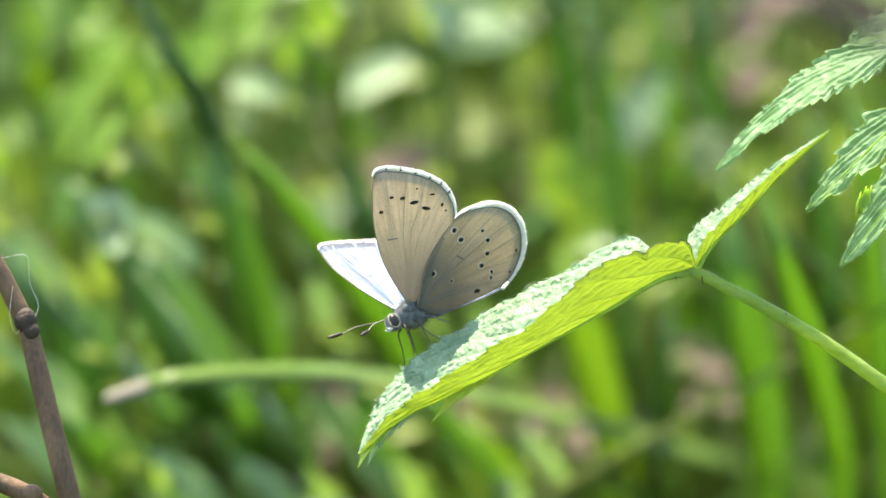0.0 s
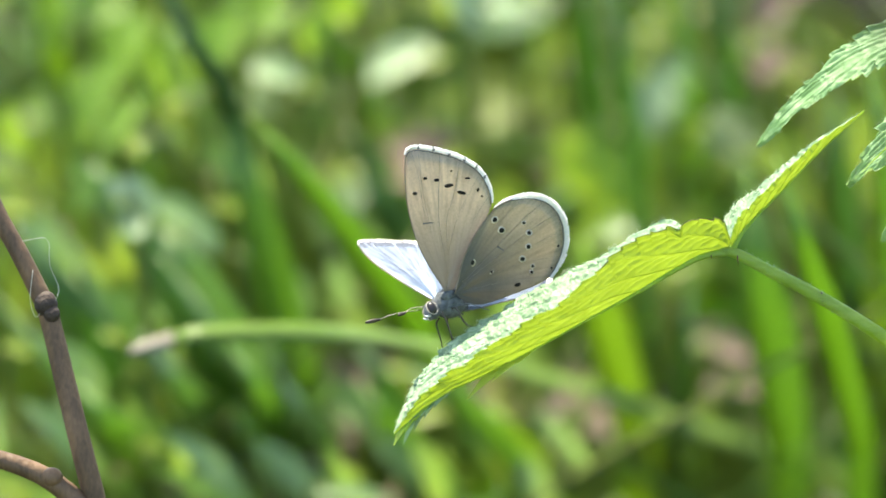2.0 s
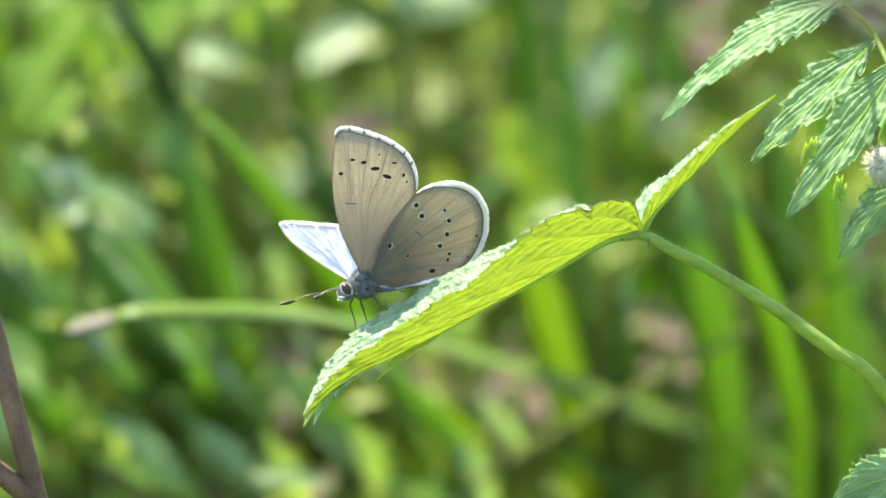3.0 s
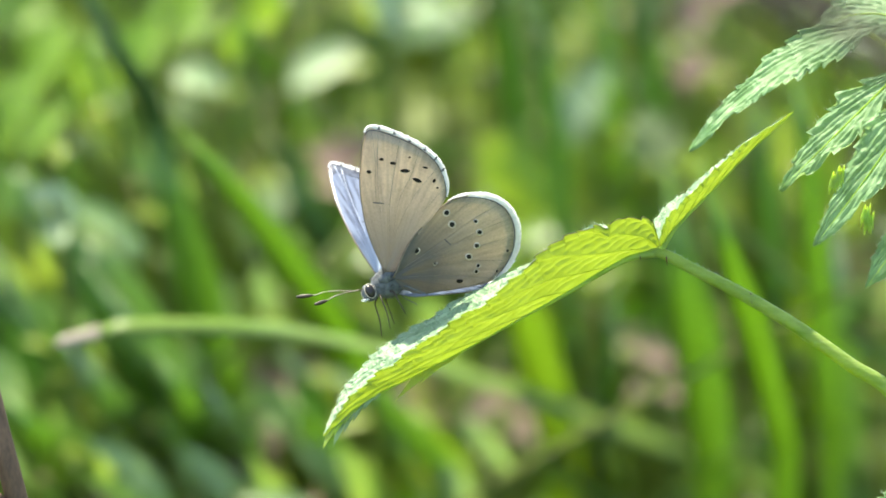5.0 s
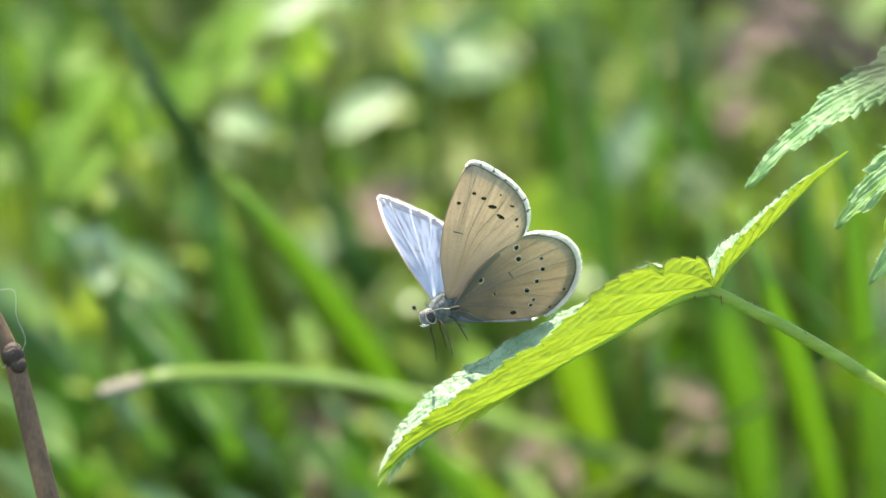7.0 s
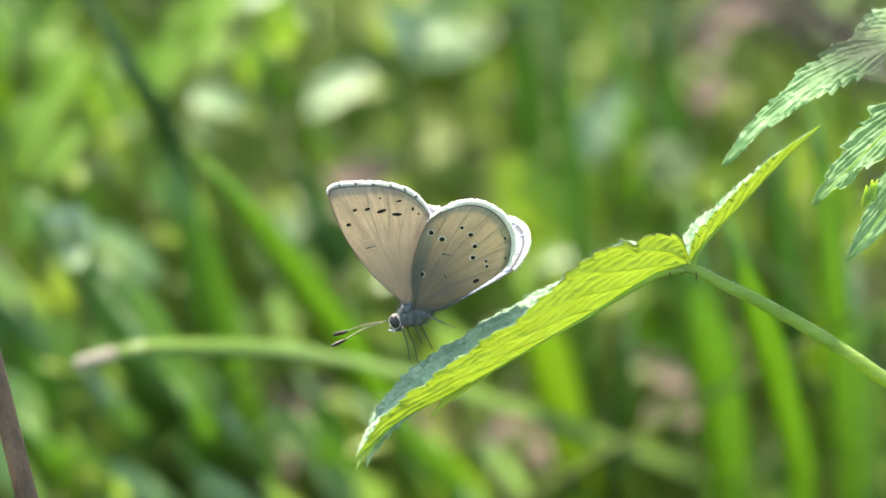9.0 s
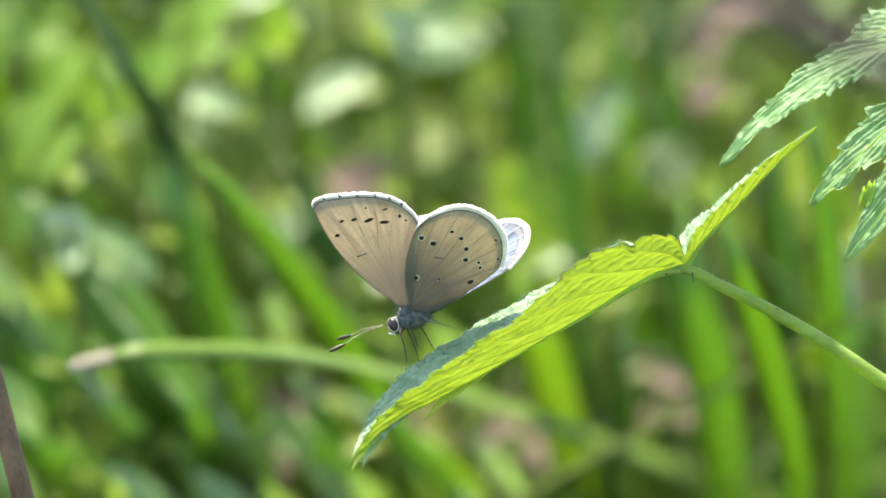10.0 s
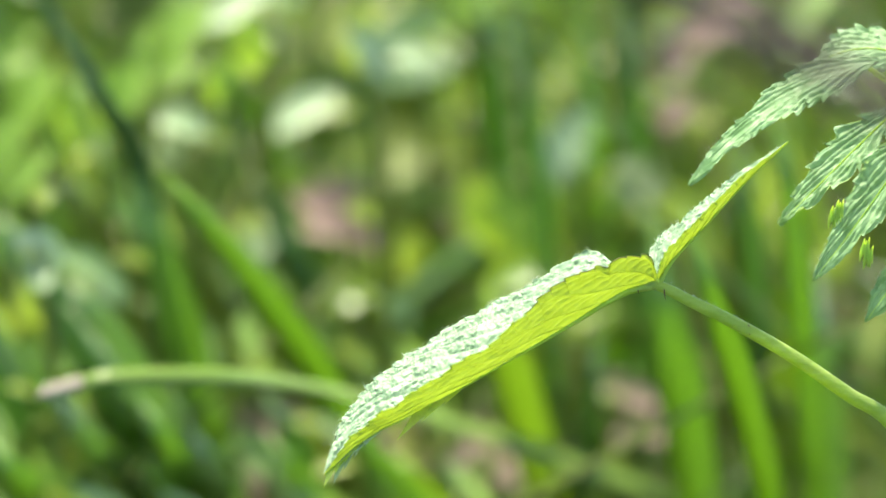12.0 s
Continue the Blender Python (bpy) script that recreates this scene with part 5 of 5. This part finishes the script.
def butterfly():
    ob = thing("butterfly", "small blue butterfly with grey-beige black-spotted underwings", "butterfly", pose(0, 0, 0.3))
    bm = bmesh.new()
    ball(bm, Vector((0.2, 0, 0)) * MM, (0.0019, 0.00125, 0.0015), rings=14, sides=18)
    rng = random.Random(9)
    for _ in range(900):
        d = Vector((rng.gauss(0, 1), rng.gauss(0, 1), rng.gauss(0, 1))).normalized()
        p = Vector((0.2 + 1.85 * d.x, 1.22 * d.y, 1.35 * d.z))
        tube(bm, [p * MM, (p + d * 0.5 + Vector((-0.4, 0, 0.05))) * MM], lambda t: 0.00002 * (1.1 - t), 3)
    for _ in range(500):
        p = Vector((rng.gauss(0.1, 0.8), rng.choice((-1, 1)) * rng.uniform(0.9, 1.45), rng.uniform(0.0, 1.3)))
        tube(bm, [p * MM, (p + Vector((rng.gauss(-0.35, 0.15), rng.gauss(0, 0.15), rng.gauss(0.25, 0.2)))) * MM], lambda t: 0.00002 * (1.15 - t), 3)
    for s in (-1, 1):
        heart = Vector((0.4, 1.1 * s, 0.5))
        ball(bm, heart * MM, (0.00095, 0.0005, 0.0006))
        for _ in range(160):
            d = Vector((rng.gauss(0, 1), rng.gauss(0, 1), rng.gauss(0, 1))).normalized()
            p = heart + Vector((d.x * 0.9, d.y * 0.55, d.z * 0.65))
            tube(bm, [p * MM, (p + d * 0.3 + Vector((-0.3, 0, 0.1))) * MM], lambda t: 0.00002 * (1.15 - t), 3)
    part("thorax", bm, FUR, ob, "furry blue-grey thorax")
    bm = bmesh.new()
    path = smooth([Vector(p) * MM for p in ((-1, 0, 0.1), (-3.0, 0, 0.5), (-4.8, 0, 1.1), (-6.4, 0, 1.9))], 6)
    tube(bm, path, lambda t: (0.82 - 0.2 * t - 0.6 * max(0, t - 0.75) * 2 + 0.06 * math.cos(t * 44)) * MM, 14)
    part("abdomen", bm, FUR, ob)
    bm = bmesh.new()
    ball(bm, Vector((2.35, 0, -0.15)) * MM, (0.0009, 0.00088, 0.00095), rings=10, sides=14)
    for _ in range(90):
        d = Vector((rng.gauss(0.4, 0.7), rng.gauss(0, 0.8), rng.gauss(0.1, 0.8))).normalized()
        p = Vector((2.35, 0, -0.15)) + 0.85 * d
        tube(bm, [p * MM, (p + d * 0.3) * MM], lambda t: 0.00002 * (1.1 - t), 3)
    head = part("head", bm, FUR, ob)
    feelers = []
    for s in (1, -1):
        bm = bmesh.new()
        ball(bm, Vector((2.5, 0.62 * s, -0.1)) * MM, (0.00052, 0.00042, 0.00072), rings=10, sides=14)
        part("eye", bm, EYE_BLACK, head, "glossy black compound eye")
        bm = bmesh.new()
        loop = [Vector((2.5 + 0.56 * math.cos(a), 0.72 * s, -0.1 + 0.76 * math.sin(a))) * MM for a in (2 * math.pi * k / 20 for k in range(21))]
        tube(bm, loop, 0.000045, 5)
        part("eye_rim", bm, RING, head, "pale scaled eye rim")
        bm = bmesh.new()
        tube(bm, [Vector(p) * MM for p in ((2.9, 0.3 * s, -0.7), (3.2, 0.35 * s, -0.75), (3.5, 0.32 * s, -0.5))], lambda t: (0.15 - 0.1 * t) * MM, 6)
        part("palp", bm, WHITE_SCALE, head)
        aim = Vector((0.94, 0.3 * s, 0.1)).normalized()
        root = Vector((3.0, 0.35 * s, 0.4))
        line = smooth([Vector(), aim * 3.0 + Vector((0, 0, 0.25)), aim * 5.0], 9)
        bm = bmesh.new()
        tube(bm, [p * MM for p in line], 0.00004, 6)
        shaft = part("antenna", bm, CLUB, ob, "black antenna banded with white")
        shaft.matrix_basis = Matrix.Translation(root * MM)
        feelers.append(shaft)
        for k in range(2, len(line) - 1):
            bm = bmesh.new()
            tube(bm, [line[k] * MM, (line[k] + aim * 0.14) * MM], 0.000047, 6)
            part("band", bm, RING, shaft)
        bm = bmesh.new()
        tip = smooth([line[-1], line[-1] + aim * 1.0, line[-1] + aim * 1.75], 6)
        tube(bm, [p * MM for p in tip], lambda t: (0.07 + 0.15 * math.sin(math.pi * min(1, t * 0.9 + 0.08))) * MM, 8)
        part("club", bm, CLUB, shaft, "black antennal club")
        for x, reach, out, drop in ((1.7, 1.0, 1.3, -4.6), (0.6, 0.1, 1.9, -3.9), (-0.4, -2.0, 1.8, -3.0)):
            bm = bmesh.new()
            line2 = [Vector((x, 0.6 * s, -0.9)), Vector((x + reach * 0.3, (0.6 + out * 0.6) * s, -1.3)), Vector((x + reach * 0.5, (0.6 + out * 0.8) * s, drop * 0.65)), Vector((x + reach, (0.6 + out) * s, drop))]
            tube(bm, [p * MM for p in smooth(line2, 4)], lambda t: (0.1 - 0.055 * t) * MM, 6)
            part("leg", bm, CLUB if x > 0 else FUR, ob, "thin dark leg")
    made = {}
    for key, side in (("left", 1), ("right", -1)):
        made[key + "_fore"] = wing("forewing", ob, FORE, (24, 61), FORE_SPOTS, [((-5.25, 6.25), (-3.65, 6.95))], FORE_VEINS, [(-8.6, 13.5), (-7.0, 13.8), (-5.2, 13.85), (-3.4, 13.75), (-1.9, 13.4), (-0.7, 12.7)], side, WING_UNDER, (0.2, 0.38), "grey-beige forewing, silvery blue above, with black dashes")
        made[key + "_hind"] = wing("hindwing", ob, HIND, (18, 64), HIND_SPOTS, [((2.9, 6.2), (4.75, 5.85))], HIND_VEINS, [], side, HIND_UNDER, (0.28, 0.52), "rounded grey-beige hindwing with white-ringed black spots")
    return ob, made, feelers


BUTTERFLY, WINGS, FEELERS = butterfly()


def afloat(u, v, lean, roll):
    """The folded leaf, shifted in millimetres, leaning in the plane of sight and rolled about its midrib."""
    axis = Vector((-0.88, -0.47, 0))
    turn = Matrix.Rotation(radians(lean), 4, "Z") @ Matrix.Rotation(radians(roll), 4, axis)
    return Matrix.Translation(JOINT + RIGHT * (u * MM) + UP * (v * MM)) @ VIEW.to_4x4() @ turn


def shifted(u, v):
    return standing(SPRIG + RIGHT * (u * MM) + UP * (v * MM))


def leaned(degrees):
    return standing(PIVOT) @ Matrix.Rotation(radians(degrees), 4, "Z")


def hinged(y):
    def turned(rx, ry, rz):
        return pose(0.0003, y * MM, 0.0003, rx, ry, rz)
    return turned


def perched(*row):
    """The butterfly's pose, set back to the outer half of the folded leaf."""
    return Matrix.Translation(AWAY * 0.0026) @ pose(*row) @ Matrix.Translation((0, 0, 0.0006))


def motions():
    walk(BRAMBLE, [
        (0, afloat(-2.99, -1.63, -0.8, -4.5)),
        (0.5, afloat(-1.14, -0.61, -0.8, -4.3)),
        (1, afloat(-2.15, -0.31, -1.4, -4.1)),
        (1.5, afloat(-1.18, -0.66, -1.2, -2.9)),
        (2, afloat(-1.45, -1.18, -0.7, -1.0)),
        (2.5, afloat(-1.62, -0.7, -1.3, 0.1)),
        (3, afloat(-4.13, -1.24, -1.1, 0.8)),
        (3.2, afloat(-1.91, -0.05, -2.0, 1.0)),
        (4.8, afloat(-2.37, -1.41, 0.1, 2.0)),
        (5, afloat(-0.87, -0.79, -0.6, 2.0)),
        (5.5, afloat(-1.14, -0.53, -0.5, 2.0)),
        (6, afloat(-0.09, 0.18, -0.2, 2.0)),
        (6.5, afloat(0, 0, 0, 2.0)),
        (7, afloat(0.27, -0.17, -0.5, 2.0)),
        (9, afloat(0.44, 0, 0.4, 2.0)),
        (9.5, afloat(0.44, 0.01, 0.3, 2.0)),
        (10, afloat(0.44, 0, 0.3, 2.0)),
        (10.5, afloat(0.36, 0.09, 0.1, 2.0)),
        (11, afloat(0.36, 0.09, 0.6, 2.0)),
        (11.2, afloat(0.16, -0.21, -0.4, -4.5)),
        (11.5, afloat(0.62, 0.79, 0, -5.0)),
        (12, afloat(0.53, 0.44, 0.1, -5.0)),
    ])
    walk(SPRIG_THING, [
        (0, shifted(-4.13, -1.98)),
        (0.5, shifted(-2.2, -1.32)),
        (1, shifted(-3.21, 0.04)),
        (1.5, shifted(-2.33, -0.92)),
        (2, shifted(-2.07, -1.1)),
        (2.5, shifted(-2.16, -0.17)),
        (3, shifted(-5.37, -0.44)),
        (3.2, shifted(-3.32, 0.57)),
        (4.8, shifted(-2.82, -1.23)),
        (5, shifted(-1.14, -1.05)),
        (5.5, shifted(-1.32, -0.44)),
        (6, shifted(-0.17, 0.01)),
        (6.5, shifted(0, 0)),
        (7, shifted(0.09, -0.26)),
        (9, shifted(0.52, -0.09)),
        (9.5, shifted(0.44, -0.17)),
        (10, shifted(0.61, -0.09)),
        (10.5, shifted(0.44, -0.18)),
        (11, shifted(0.36, 0.09)),
        (11.2, shifted(0.36, 0.09)),
        (11.5, shifted(0.53, 0.26)),
        (12, shifted(0.44, 0.01)),
    ])
    walk(ARCH, [
        (0, leaned(3.18)),
        (0.5, leaned(2.04)),
        (1, leaned(2.74)),
        (1.5, leaned(2.52)),
        (2, leaned(0.62)),
        (2.5, leaned(0.65)),
        (3, leaned(0.29)),
        (5, leaned(-0.52)),
        (5.5, leaned(-0.37)),
        (6, leaned(-0.3)),
        (6.5, leaned(0)),
        (7, leaned(-0.15)),
        (9, leaned(-0.74)),
        (9.5, leaned(-0.81)),
        (10, leaned(-0.52)),
        (10.5, leaned(-0.52)),
        (11, leaned(-0.44)),
        (11.5, leaned(0)),
        (12, leaned(-0.08)),
    ])
    walk(BUTTERFLY, [
        (0, perched(-0.00395, 0.00366, 0.28791, 41.4, 10.1, -151.4)),
        (0.5, perched(-0.0023, 0.00438, 0.28954, 38.7, 10.9, -151.0)),
        (1, perched(-0.00342, 0.00462, 0.2902, 40.1, 9.6, -150.1)),
        (1.5, perched(-0.002, 0.00431, 0.28957, 42.5, 10.3, -152.1)),
        (2, perched(-0.00213, 0.00329, 0.28742, 48.5, 6.8, -151.3)),
        (2.5, perched(-0.00231, 0.00363, 0.28812, 46.7, 8.0, -151.5)),
        (3, perched(-0.00452, 0.00344, 0.28764, 46.2, 7.1, -150.4)),
        (3.2, perched(-0.00245, 0.00409, 0.28923, 45.9, 6.7, -149.8)),
        (4.8, perched(-0.00217, 0.00411, 0.28886, 38.4, 11.9, -152.2)),
        (5, perched(-0.00061, 0.00456, 0.2898, 35.0, 14.1, -154.0)),
        (5.5, perched(-0.00122, 0.00455, 0.29018, 42.4, 5.6, -146.5)),
        (6, perched(0.00029, 0.0054, 0.29179, 33.1, 10.1, -146.2)),
        (6.5, perched(0.00051, 0.00533, 0.29135, 27.6, 12.1, -145.5)),
        (7, perched(0.00082, 0.00541, 0.29163, 29.2, 10.6, -143.8)),
        (7.2, perched(0.00077, 0.00538, 0.29158, 29.6, 10.4, -143.6)),
        (8.8, perched(4e-05, 0.0043, 0.28944, 33.8, 23.3, -168.6)),
        (9, perched(0.00052, 0.00418, 0.28943, 32.8, 29.0, -177.2)),
        (9.5, perched(0.00067, 0.00401, 0.28932, 32.0, 33.6, 176.1)),
        (10, perched(0.00072, 0.00402, 0.28935, 32.0, 33.6, 176.1)),
        (10.5, perched(0.00072, 0.00409, 0.28953, 32.0, 33.6, 176.1)),
        (10.9, perched(0.00138, 0.00418, 0.28974, 32.0, 33.6, 176.1)),
        (11.0, perched(-0.00393, 0.00466, 0.29066, 31.7, 30.2, -179.4)),
        (11.05, perched(-0.01788, 0.00721, 0.29625, 31.6, 16.3, -156.7)),
        (11.1, perched(-0.03502, 0.00944, 0.30149, 20.0, 10.0, -123.4)),
        (11.2, perched(-0.06991, 0.01329, 0.31102, 26.5, 13.1, -146.9)),
        (11.6, perched(-0.35, -0.1, 0.48, 0, 0, 0)),
        (12.0, perched(-0.8, -0.2, 0.6, 0, 0, 0)),
    ])
    for feeler, s, up in ((FEELERS[0], 1, 32), (FEELERS[1], -1, -24)):
        def aimed(lift, turn):
            return pose(0.003, 0.00035 * s, 0.0004, 0, -lift - 6 + 9 * s, turn)
        walk(feeler, [(0.0, aimed(-17, 22)), (3.2, aimed(-17, 22)), (4.8, aimed(0, 5)), (5.1, aimed(0, 5)), (5.5, aimed(up, 5)), (6.0, aimed(15, 30)), (6.4, aimed(-8, 78)), (7.2, aimed(-8, 78)), (8.4, aimed(-4, 5)), (12.0, aimed(-4, 5))])
    turned = hinged(1.1)
    walk(WINGS["left_fore"], [
        (0, turned(134.7, 27.5, -161.3)),
        (0.5, turned(132.6, 29.5, -162.7)),
        (1, turned(130.1, 30.4, -165.0)),
        (1.5, turned(134.2, 28.7, -162.2)),
        (2, turned(131.3, 31.0, -166.1)),
        (2.5, turned(134.5, 31.1, -162.7)),
        (3, turned(137.2, 34.2, -161.7)),
        (3.2, turned(136.2, 37.8, -165.4)),
        (4.8, turned(130.2, 46.8, -169.1)),
        (5, turned(123.2, 50.5, -175.1)),
        (5.5, turned(131.4, 50.1, -165.5)),
        (6, turned(138.2, 49.7, -161.1)),
        (6.5, turned(144.2, 50.2, -154.5)),
        (7, turned(141.1, 52.0, -158.1)),
        (7.2, turned(138.9, 51.5, -159.5)),
        (8.8, turned(125.1, 32.2, -166.3)),
        (9, turned(132.0, 28.8, -160.2)),
        (9.5, turned(137.3, 25.4, -156.6)),
        (10, turned(137.2, 25.8, -157.0)),
        (10.5, turned(138.5, 27.0, -159.7)),
        (10.9, turned(135.0, 32.0, -164.0)),
        (11.0, turned(128.6, 14.5, -147.5)),
        (11.05, turned(159.5, 68.4, -158.8)),
        (11.1, turned(-68.2, 60.0, -78.2)),
        (11.2, turned(134.7, 82.5, 173.8)),
        (12.0, turned(90, 0, 150)),
    ])
    turned = hinged(1.8)
    walk(WINGS["left_hind"], [
        (0, turned(132.6, 27.8, -157.7)),
        (0.5, turned(131.0, 30.0, -161.0)),
        (1, turned(130.0, 30.6, -161.2)),
        (1.5, turned(134.0, 28.8, -158.0)),
        (2, turned(133.3, 30.9, -159.6)),
        (2.5, turned(136.7, 30.5, -156.4)),
        (3, turned(138.2, 34.4, -156.5)),
        (3.2, turned(139.7, 37.1, -157.0)),
        (4.8, turned(131.5, 45.5, -159.5)),
        (5, turned(126.1, 50.2, -163.1)),
        (5.5, turned(142.6, 47.7, -157.0)),
        (6, turned(139.7, 48.1, -156.4)),
        (6.5, turned(143.7, 49.7, -151.1)),
        (7, turned(140.8, 51.0, -153.0)),
        (7.2, turned(138.8, 50.7, -153.7)),
        (8.8, turned(129.7, 29.7, -163.8)),
        (9, turned(134.1, 26.9, -159.1)),
        (9.5, turned(138.0, 25.2, -155.2)),
        (10, turned(139.4, 25.3, -155.6)),
        (10.5, turned(140.0, 26.4, -158.5)),
        (10.9, turned(134.9, 30.3, -167.0)),
        (11.0, turned(134.1, 7.4, -147.9)),
        (11.05, turned(136.0, 54.0, -178.0)),
        (11.1, turned(27.1, 73.7, 26.7)),
        (11.2, turned(109.2, 73.8, 147.9)),
        (12.0, turned(90, 0, 150)),
    ])
    turned = hinged(-1.1)
    walk(WINGS["right_fore"], [
        (0, turned(45.3, 27.5, 161.3)),
        (0.5, turned(47.4, 29.5, 162.7)),
        (1, turned(49.9, 30.4, 165.0)),
        (1.5, turned(45.8, 28.7, 162.2)),
        (2, turned(48.7, 31.0, 166.1)),
        (2.5, turned(45.5, 31.1, 162.7)),
        (3, turned(42.8, 34.2, 161.7)),
        (3.2, turned(43.8, 37.8, 165.4)),
        (4.8, turned(49.8, 46.8, 169.1)),
        (5, turned(56.8, 50.5, 175.1)),
        (5.5, turned(48.6, 50.1, 165.5)),
        (6, turned(41.8, 49.7, 161.1)),
        (6.5, turned(35.8, 50.2, 154.5)),
        (7, turned(38.9, 52.0, 158.1)),
        (7.2, turned(41.1, 51.5, 159.5)),
        (8.8, turned(54.9, 32.2, 166.3)),
        (9, turned(48.0, 28.8, 160.2)),
        (9.5, turned(42.7, 25.4, 156.6)),
        (10, turned(42.8, 25.8, 157.0)),
        (10.5, turned(41.5, 27.0, 159.7)),
        (10.9, turned(45.0, 32.0, 164.0)),
        (11.0, turned(51.4, 14.5, 147.5)),
        (11.05, turned(20.5, 68.4, 158.8)),
        (11.1, turned(-111.8, 60.0, 78.2)),
        (11.2, turned(45.3, 82.5, -173.8)),
        (12.0, turned(90, 0, 150)),
    ])
    turned = hinged(-1.8)
    walk(WINGS["right_hind"], [
        (0, turned(47.4, 27.8, 157.7)),
        (0.5, turned(49.0, 30.0, 161.0)),
        (1, turned(50.0, 30.6, 161.2)),
        (1.5, turned(46.0, 28.8, 158.0)),
        (2, turned(46.7, 30.9, 159.6)),
        (2.5, turned(43.3, 30.5, 156.4)),
        (3, turned(41.8, 34.4, 156.5)),
        (3.2, turned(40.3, 37.1, 157.0)),
        (4.8, turned(48.5, 45.5, 159.5)),
        (5, turned(53.9, 50.2, 163.1)),
        (5.5, turned(37.4, 47.7, 157.0)),
        (6, turned(40.3, 48.1, 156.4)),
        (6.5, turned(36.3, 49.7, 151.1)),
        (7, turned(39.2, 51.0, 153.0)),
        (7.2, turned(41.2, 50.7, 153.7)),
        (8.8, turned(50.3, 29.7, 163.8)),
        (9, turned(45.9, 26.9, 159.1)),
        (9.5, turned(42.0, 25.2, 155.2)),
        (10, turned(40.6, 25.3, 155.6)),
        (10.5, turned(40.0, 26.4, 158.5)),
        (10.9, turned(45.1, 30.3, 167.0)),
        (11.0, turned(45.9, 7.4, 147.9)),
        (11.05, turned(44.0, 54.0, 178.0)),
        (11.1, turned(152.9, 73.7, -26.7)),
        (11.2, turned(70.8, 73.8, -147.9)),
        (12.0, turned(90, 0, 150)),
    ])


motions()
